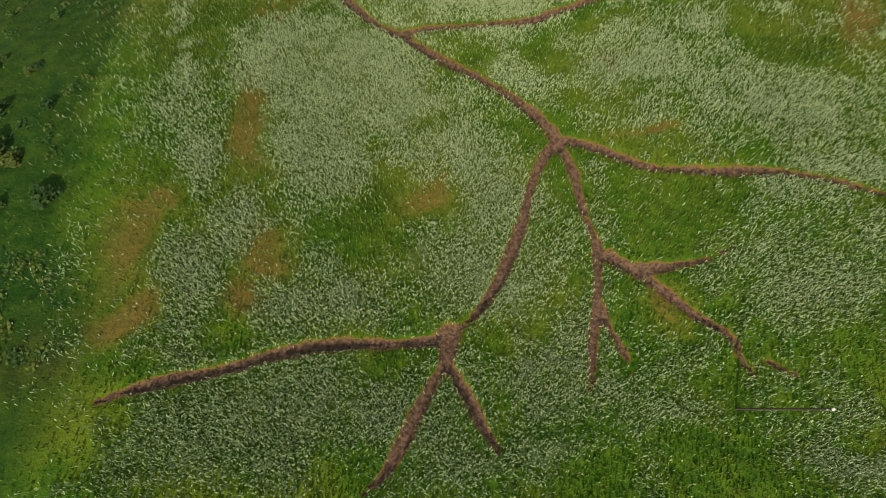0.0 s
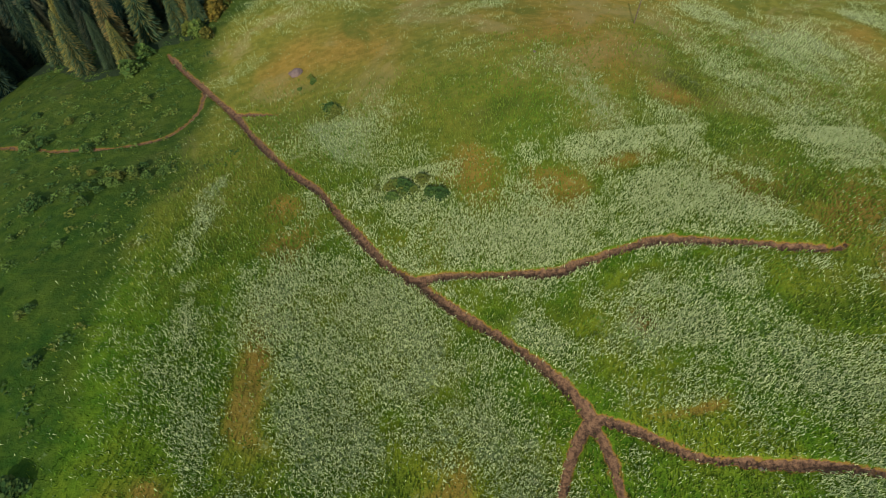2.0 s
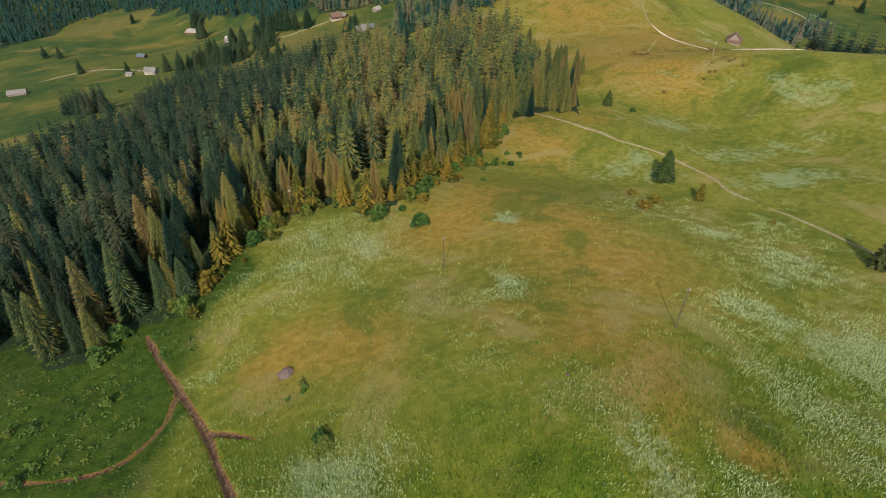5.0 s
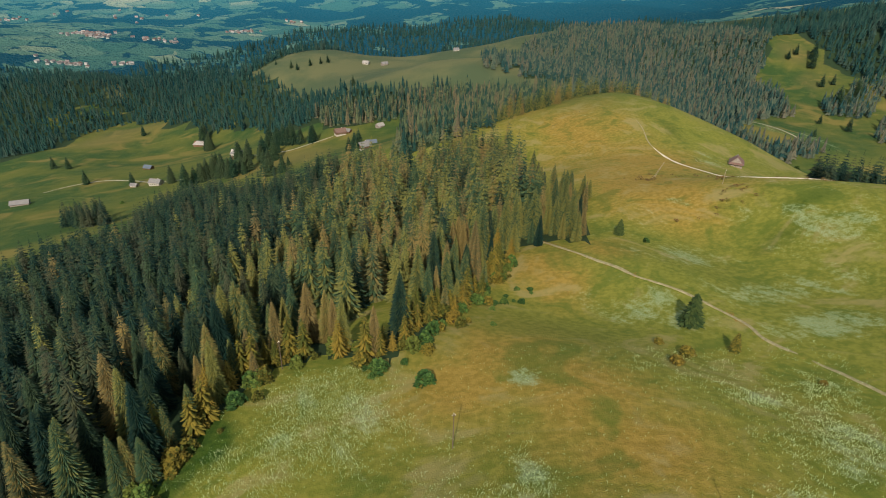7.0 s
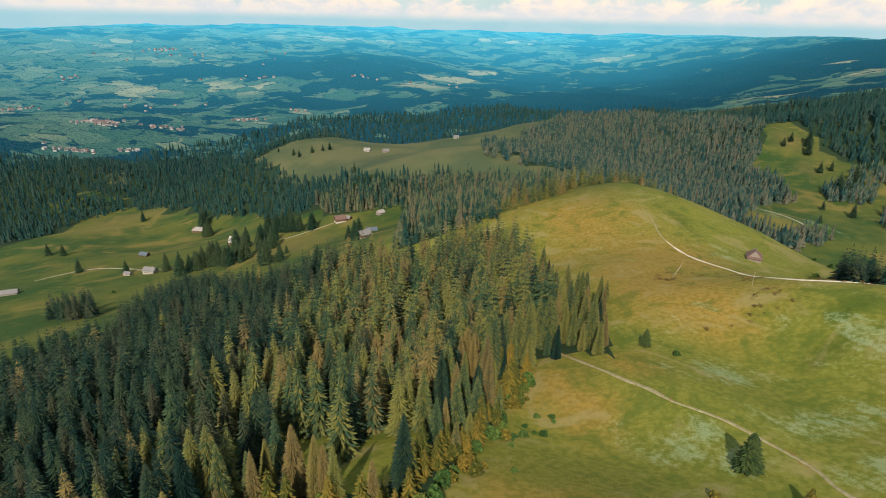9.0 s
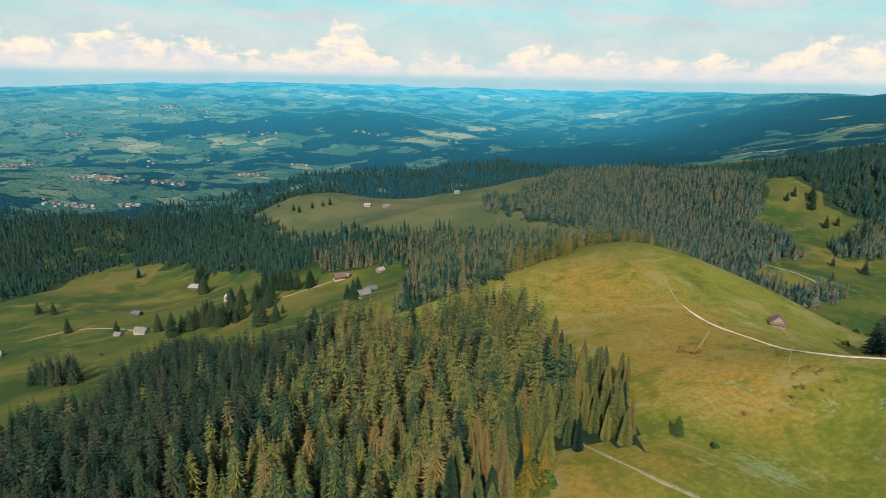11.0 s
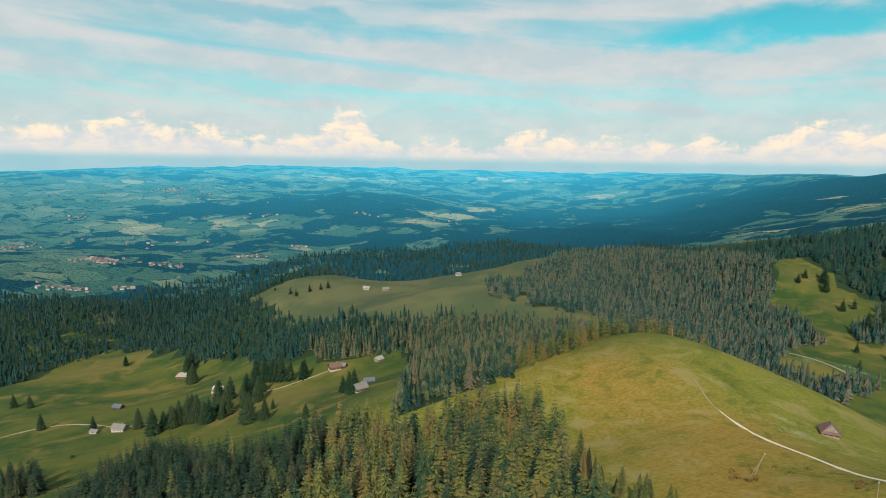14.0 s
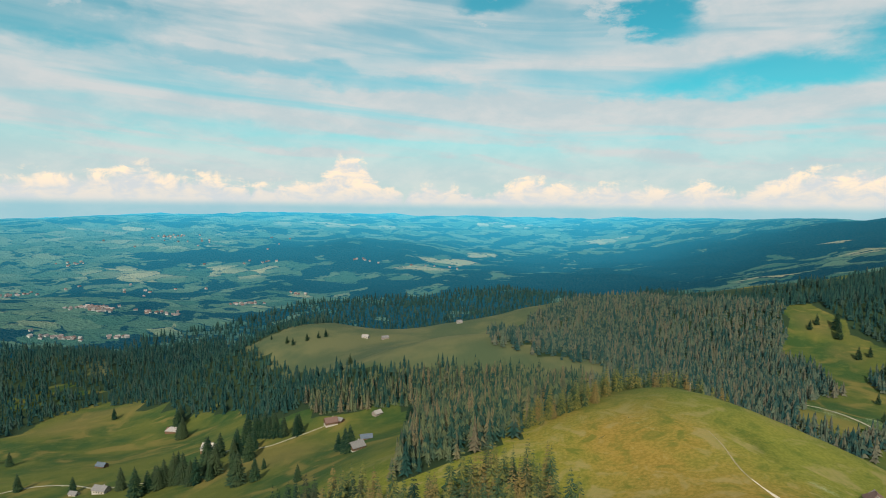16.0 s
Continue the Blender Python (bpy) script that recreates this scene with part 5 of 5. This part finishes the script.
def charted(field, box, step=0.4):
    """The same field, looked up on a chart of small squares."""
    gx, gy = np.arange(box[0], box[1] + step, step), np.arange(box[2], box[3] + step, step)
    chart = field(*np.meshgrid(gx, gy))
    return lambda x, y: chart[((y - box[2]) / step + 0.5).astype(int).clip(0, len(gy) - 1), ((x - box[0]) / step + 0.5).astype(int).clip(0, len(gx) - 1)]


MEADOW_BOX = (-62, 110, -6, 175)
grass_share, flower_share = charted(grass_share, MEADOW_BOX), charted(flower_share, MEADOW_BOX)
tufts("grass", 360000, 51, (-62, 86, -6, 115), GRASS, "green meadow grass in uneven tufts", grass_share, 1, 0.42, 0.16, "grass")
blooms("flowers", 1500000, 53, (-48, 72, -6, 75), flower_share)
blooms("far_flowers", 800000, 54, (-55, 110, 75, 175), flower_share)


# ---- buildings, poles and stones ----
def part(name, bm, mat, parent, label=""):
    """Links a bmesh as one mesh under a thing or a part."""
    me = bpy.data.meshes.new(name)
    bm.to_mesh(me)
    bm.free()
    me.materials.append(mat)
    ob = new(name, me)
    ob.parent = parent
    if label:
        tagged(ob, label)
    return ob


def block(bm, lo, hi, bevel=0.0):
    """A box between two corners, its edges taken off."""
    made = bmesh.ops.create_cube(bm, size=1.0)["verts"]
    size = [b - a for a, b in zip(lo, hi)]
    for v in made:
        v.co = Vector([a + (c + 0.5) * s for a, c, s in zip(lo, v.co, size)])
    if bevel:
        edges = list({e for v in made for e in v.link_edges})
        bmesh.ops.bevel(bm, geom=edges, offset=bevel, segments=1, affect="EDGES")
    return bm


def rod(bm, a, b, r0, r1, sides=8):
    """A tapered round rod from a to b."""
    a, b = Vector(a), Vector(b)
    turn = (b - a).to_track_quat("Z", "Y").to_matrix().to_4x4()
    bmesh.ops.create_cone(bm, cap_ends=True, segments=sides, radius1=r0, radius2=r1, depth=(b - a).length, matrix=Matrix.Translation((a + b) / 2) @ turn)
    return bm


def prism(bm, outline, x0, x1):
    """A bar along x with the given outline in y and z."""
    a = [bm.verts.new((x0, y, z)) for y, z in outline]
    b = [bm.verts.new((x1, y, z)) for y, z in outline]
    bm.faces.new(a[::-1])
    bm.faces.new(b)
    for i in range(len(outline)):
        j = (i + 1) % len(outline)
        bm.faces.new((a[i], a[j], b[j], b[i]))
    bmesh.ops.recalc_face_normals(bm, faces=bm.faces)
    return bm


def house(name, x, y, turn, length, depth, wall, rise, walls, roof, label, category, windows=3, chimney=True, base=None, door=True, hip=0.0, eaves=0.7):
    """A gabled house, ridge along its length: walls, two roof slabs, windows, door, chimney."""
    root = new(name)
    root.matrix_basis = pose(x, y, float(land(x, y)) - 0.15, 0, 0, turn)
    tagged(root, label, category, "houses in the valley" if category == "house" else "")
    hl, hd = length / 2, depth / 2
    body = prism(bmesh.new(), [(-hd, -1.5), (hd, -1.5), (hd, wall), (0, wall + rise), (-hd, wall)], -hl, hl)
    part("wall", body, walls, root)
    if base:
        part("plinth", block(bmesh.new(), (-hl - 0.06, -hd - 0.06, -1.6), (hl + 0.06, hd + 0.06, wall * 0.45), 0.03), base, root)
    t = 0.28
    slope = rise / hd
    for side in (-1, 1):
        low = wall - eaves * slope
        outline = [(side * (hd + eaves), low), (0, wall + rise), (0, wall + rise + t * 1.3), (side * (hd + eaves), low + t)]
        bm = prism(bmesh.new(), outline, -hl - eaves, hl + eaves)
        if hip:
            for v in bm.verts:
                if abs(v.co.y) < 0.01:
                    v.co.x -= math.copysign(hip, v.co.x)
        part("roof_slab", bm, roof, root)
    part("ridge_cap", prism(bmesh.new(), [(-0.22, wall + rise + t), (0.22, wall + rise + t), (0, wall + rise + t * 1.9)], -hl - eaves + hip, hl + eaves - hip), roof, root)
    if hip:
        for sx in (-1, 1):
            bm = bmesh.new()
            a = [bm.verts.new(c) for c in ((sx * (hl + eaves - hip), 0, wall + rise + t), (sx * (hl + eaves), -hd - eaves, wall - eaves * slope + t * 0.5), (sx * (hl + eaves), hd + eaves, wall - eaves * slope + t * 0.5), (sx * (hl + eaves - hip - 0.4), 0, wall + rise - 0.3), (sx * (hl + eaves - 0.4), -hd - eaves, wall - eaves * slope), (sx * (hl + eaves - 0.4), hd + eaves, wall - eaves * slope))]
            for f in ((0, 1, 2), (3, 5, 4), (0, 3, 4, 1), (1, 4, 5, 2), (2, 5, 3, 0)):
                bm.faces.new([a[k] for k in f])
            bmesh.ops.recalc_face_normals(bm, faces=bm.faces)
            part("roof_hip", bm, roof, root)
    for k in range(windows):
        cx = -hl + length * (k + 1) / (windows + 1)
        win = part("window", block(bmesh.new(), (cx - 0.62, -hd - 0.05, wall * 0.42), (cx + 0.62, -hd + 0.02, wall * 0.42 + 1.3), 0.03), PALE_WOOD, root)
        part("pane", block(bmesh.new(), (cx - 0.5, -hd - 0.075, wall * 0.42 + 0.12), (cx + 0.5, -hd - 0.055, wall * 0.42 + 1.18)), PANE, win)
    if door:
        part("door", block(bmesh.new(), (hl - 0.02, -0.6, 0.0), (hl + 0.06, 0.6, 2.1), 0.02), BROWN_BOARDS, root)
    if chimney:
        stack = part("chimney", block(bmesh.new(), (hl * 0.35, 0.5, wall + rise * 0.5), (hl * 0.35 + 0.7, 1.2, wall + rise + 1.1), 0.03), PLASTER, root)
        part("chimney_cap", block(bmesh.new(), (hl * 0.35 - 0.1, 0.4, wall + rise + 1.1), (hl * 0.35 + 0.8, 1.3, wall + rise + 1.22), 0.02), GREY_ROOF, stack)
    return root


house("hay_barn", 220, 386.2, 58, 8.6, 7.0, 3.0, 3.2, BOARDS, TILE, "grey timber hay barn with a faded red hipped roof", "barn", 0, False, None, True, 3.3, 0.9)
house("farmhouse", -262.6, 760.9, -18, 14, 9.5, 4.6, 3.0, PLASTER, GREY_ROOF, "white farmhouse with a low grey gable roof", "house", 4)
house("shed", -288.8, 762.5, -18, 8, 5.5, 2.6, 1.6, PLASTER, GREY_ROOF, "small white shed with a grey roof", "house", 1, False)
house("farmhouse", -284.1, 1036.5, -12, 20, 12, 3.2, 4.0, BROWN_BOARDS, PALE_ROOF, "wide timber farmhouse with a pale shingle roof", "house", 4, False, None, True, 5.0)
house("chalet", -10.8, 662.6, 35, 12, 9, 4.8, 3.6, BROWN_BOARDS, GREY_ROOF, "brown timber chalet with a grey gable roof", "house", 3, True, PLASTER)
house("shed", -3.4, 725.8, 10, 11, 7, 2.8, 2.4, BROWN_BOARDS, BLUE_ROOF, "timber shed with a dark blue-grey roof", "house", 1, False)
house("chalet", -43, 804.1, 20, 13, 10, 5.0, 3.6, BROWN_BOARDS, TILE, "brown timber chalet with a reddish roof", "house", 3, True, PLASTER)
house("shed", -34, 809.3, -30, 9, 7, 3.0, 2.2, BROWN_BOARDS, GREY_ROOF, "brown timber shed beside a chalet", "house", 1, False)
house("barn", 7.5, 812.5, 40, 9, 7, 3.0, 2.6, BOARDS, PALE_ROOF, "weathered grey barn on the pasture", "barn", 0, False)
house("chalet", -182.4, 840.3, -8, 13, 12, 6.5, 4.0, PLASTER, GREY_ROOF, "tall pale chalet with a grey pyramid roof", "house", 4, True, BROWN_BOARDS, True, 4.5)
house("barn", -307.3, 864.5, -20, 11, 8, 3.0, 2.6, BROWN_BOARDS, BLUE_ROOF, "dark low barn on the green pasture", "barn", 0, False)
house("barn", -393.8, 714.2, 15, 18, 9, 3.0, 2.6, BOARDS, GREY_ROOF, "long grey barn beside dark trees", "barn", 0, False)
house("chalet", 170.7, 1304.1, 10, 10, 7.5, 3.6, 2.8, PLASTER, GREY_ROOF, "small white house on the far pasture", "house", 2)
house("chalet", -12.3, 1257.3, -20, 12, 8, 3.6, 2.8, PLASTER, PALE_ROOF, "pale farmhouse on the far pasture", "house", 3)
house("barn", 23.2, 1236.9, 25, 12, 8, 3.5, 2.6, BOARDS, GREY_ROOF, "grey barn on the far pasture", "barn", 0, False)


def line_pole(x, y, height, wood, label, turn=0.0, lean=0.0, brace=0.0, cap=False, tilt=0.0):
    """A wooden line pole with a cross-arm and insulators."""
    root = new("line_pole")
    root.matrix_basis = pose(x, y, float(land(x, y)), tilt, lean, turn)
    tagged(root, label, "pole", "line poles on the ridge")
    part("shaft", rod(bmesh.new(), (0, 0, -0.6), (0, 0, height), 0.115, 0.075), wood, root)
    arm = part("cross_arm", block(bmesh.new(), (-0.3, -0.045, height - 0.42), (0.3, 0.045, height - 0.33), 0.01), wood, root)
    for dx in (-0.25, 0.25):
        part("insulator", rod(bmesh.new(), (dx, 0, height - 0.33), (dx, 0, height - 0.17), 0.045, 0.03), CERAMIC, arm)
    part("cap", rod(bmesh.new(), (0, 0, height), (0, 0, height + 0.12), 0.12, 0.09), CERAMIC if cap else DARK_METAL, root)
    if brace:
        part("brace", rod(bmesh.new(), (brace, 0.25, -0.4), (0.05, 0.1, height * 0.86), 0.09, 0.07), wood, root)
    return root


line_pole(28.8, 4.6, 12.2, POLE_WOOD, "tall grey wooden line pole with a white cap", 0, 5, 0, True, 9)
line_pole(13.3, 141.4, 8.3, POLE_WOOD, "dark wooden line pole on the dry meadow", 10)
line_pole(47.7, 109.9, 8.5, POLE_WOOD, "weathered wooden line pole on the dry meadow", 10)
line_pole(-22.1, 177.8, 8.0, POLE_WOOD, "wooden line pole before the spruces", 10, 0, 0, True)
line_pole(134.5, 320.0, 8.6, PALE_WOOD, "pair of bleached leaning line pole and brace", 5, 24, -0.9)
line_pole(145.4, 282.4, 6.0, PALE_WOOD, "bleached line pole beside the gravel track", 5)
line_pole(214.7, 529.3, 5.0, PALE_WOOD, "pale line pole on the knoll's crest", 5)


def boulder(x, y, size, label, seed):
    """A weathered stone lying in the grass."""
    r = random.Random(seed)
    bm = bmesh.new()
    bmesh.ops.create_icosphere(bm, subdivisions=3, radius=1.0)
    for v in bm.verts:
        k = 1 + 0.28 * noise.noise(v.co * 1.6 + Vector((seed, 0, 0))) + 0.1 * noise.noise(v.co * 5)
        v.co = Vector((v.co.x * k * size, v.co.y * k * size * 0.8, v.co.z * k * size * 0.42))
    me = bpy.data.meshes.new("boulder")
    bm.to_mesh(me)
    bm.free()
    me.materials.append(ROCK)
    ob = new("boulder", me)
    ob.matrix_basis = pose(x, y, float(land(x, y)) + size * 0.1, 0, 0, r.random() * 180)
    return tagged(ob, label, "stone")


boulder(-16.4, 114.5, 1.5, "purplish grey boulder lying in the dry grass", 3)
boulder(26.0, 99.0, 0.35, "small pale stone in the dry meadow", 5)
boulder(32.6, 29.0, 0.25, "small pale stone beside the trail", 6)


def village(name, clusters, seed, label):
    """Many small far houses in two meshes: walls and roofs."""
    r = np.random.RandomState(seed)
    root = new(name)
    wv, wf, rv, rf = [], [], [], []
    for cx, cy, rx, ry, count in clusters:
        for k in range(count):
            x, y = cx + rx * r.randn() * 0.55, cy + ry * r.randn() * 0.55
            z = float(far_land(x, y)) - 1.0
            l, d, h, up = 3.6 + 2.4 * r.rand(), 2.8 + 1.5 * r.rand(), 4.0 + 2 * r.rand(), 2.2 + 1.2 * r.rand()
            a = r.rand() * 3.14
            ca, sa = math.cos(a), math.sin(a)
            spot = lambda px, py, pz: (x + px * ca - py * sa, y + px * sa + py * ca, z + pz)
            b = len(wv)
            wv += [spot(sx * l, sy * d, q) for q in (-3, h) for sx, sy in ((-1, -1), (1, -1), (1, 1), (-1, 1))]
            wf += [(b, b + 1, b + 5, b + 4), (b + 1, b + 2, b + 6, b + 5), (b + 2, b + 3, b + 7, b + 6), (b + 3, b, b + 4, b + 7)]
            b = len(rv)
            l, d = l + 0.8, d + 0.8
            rv += [spot(-l, -d, h - 0.4), spot(l, -d, h - 0.4), spot(l, d, h - 0.4), spot(-l, d, h - 0.4), spot(-l, 0, h + up), spot(l, 0, h + up)]
            rf += [(b, b + 1, b + 5, b + 4), (b + 2, b + 3, b + 4, b + 5), (b + 1, b + 2, b + 5, b + 5), (b + 3, b, b + 4, b + 4)]
    walls = solid("walls", wv, wf, WALLS_FAR)
    walls.parent = root
    tri = [(q[0], q[1], q[2]) for q in rf] + [(q[0], q[2], q[3]) for q in rf if q[2] != q[3]]
    roofs = solid("roofs", rv, tri, ROOFS_FAR)
    roofs.parent = root
    return tagged(root, label, "village", kind="stuff")


village("village", [(-869, 2103, 60, 45, 46), (-820, 2060, 35, 30, 14), (-1306, 2452, 55, 40, 18), (-820, 1788, 70, 16, 16), (-768, 1794, 45, 14, 8), (-650, 2076, 65, 35, 14), (-455, 2258, 50, 25, 18), (-681, 1824, 28, 14, 8), (-294, 2387, 45, 25, 8)], 61, "far village of pale houses with reddish roofs")
village("hamlet", [(-500, 2920, 200, 50, 8), (-1091, 3563, 80, 60, 14), (-1331, 2954, 65, 40, 8), (-950, 3400, 500, 200, 16), (350, 2860, 250, 60, 6), (-57, 2923, 55, 30, 5), (-1000, 2500, 400, 150, 12)], 62, "scattered far farmsteads among fields")
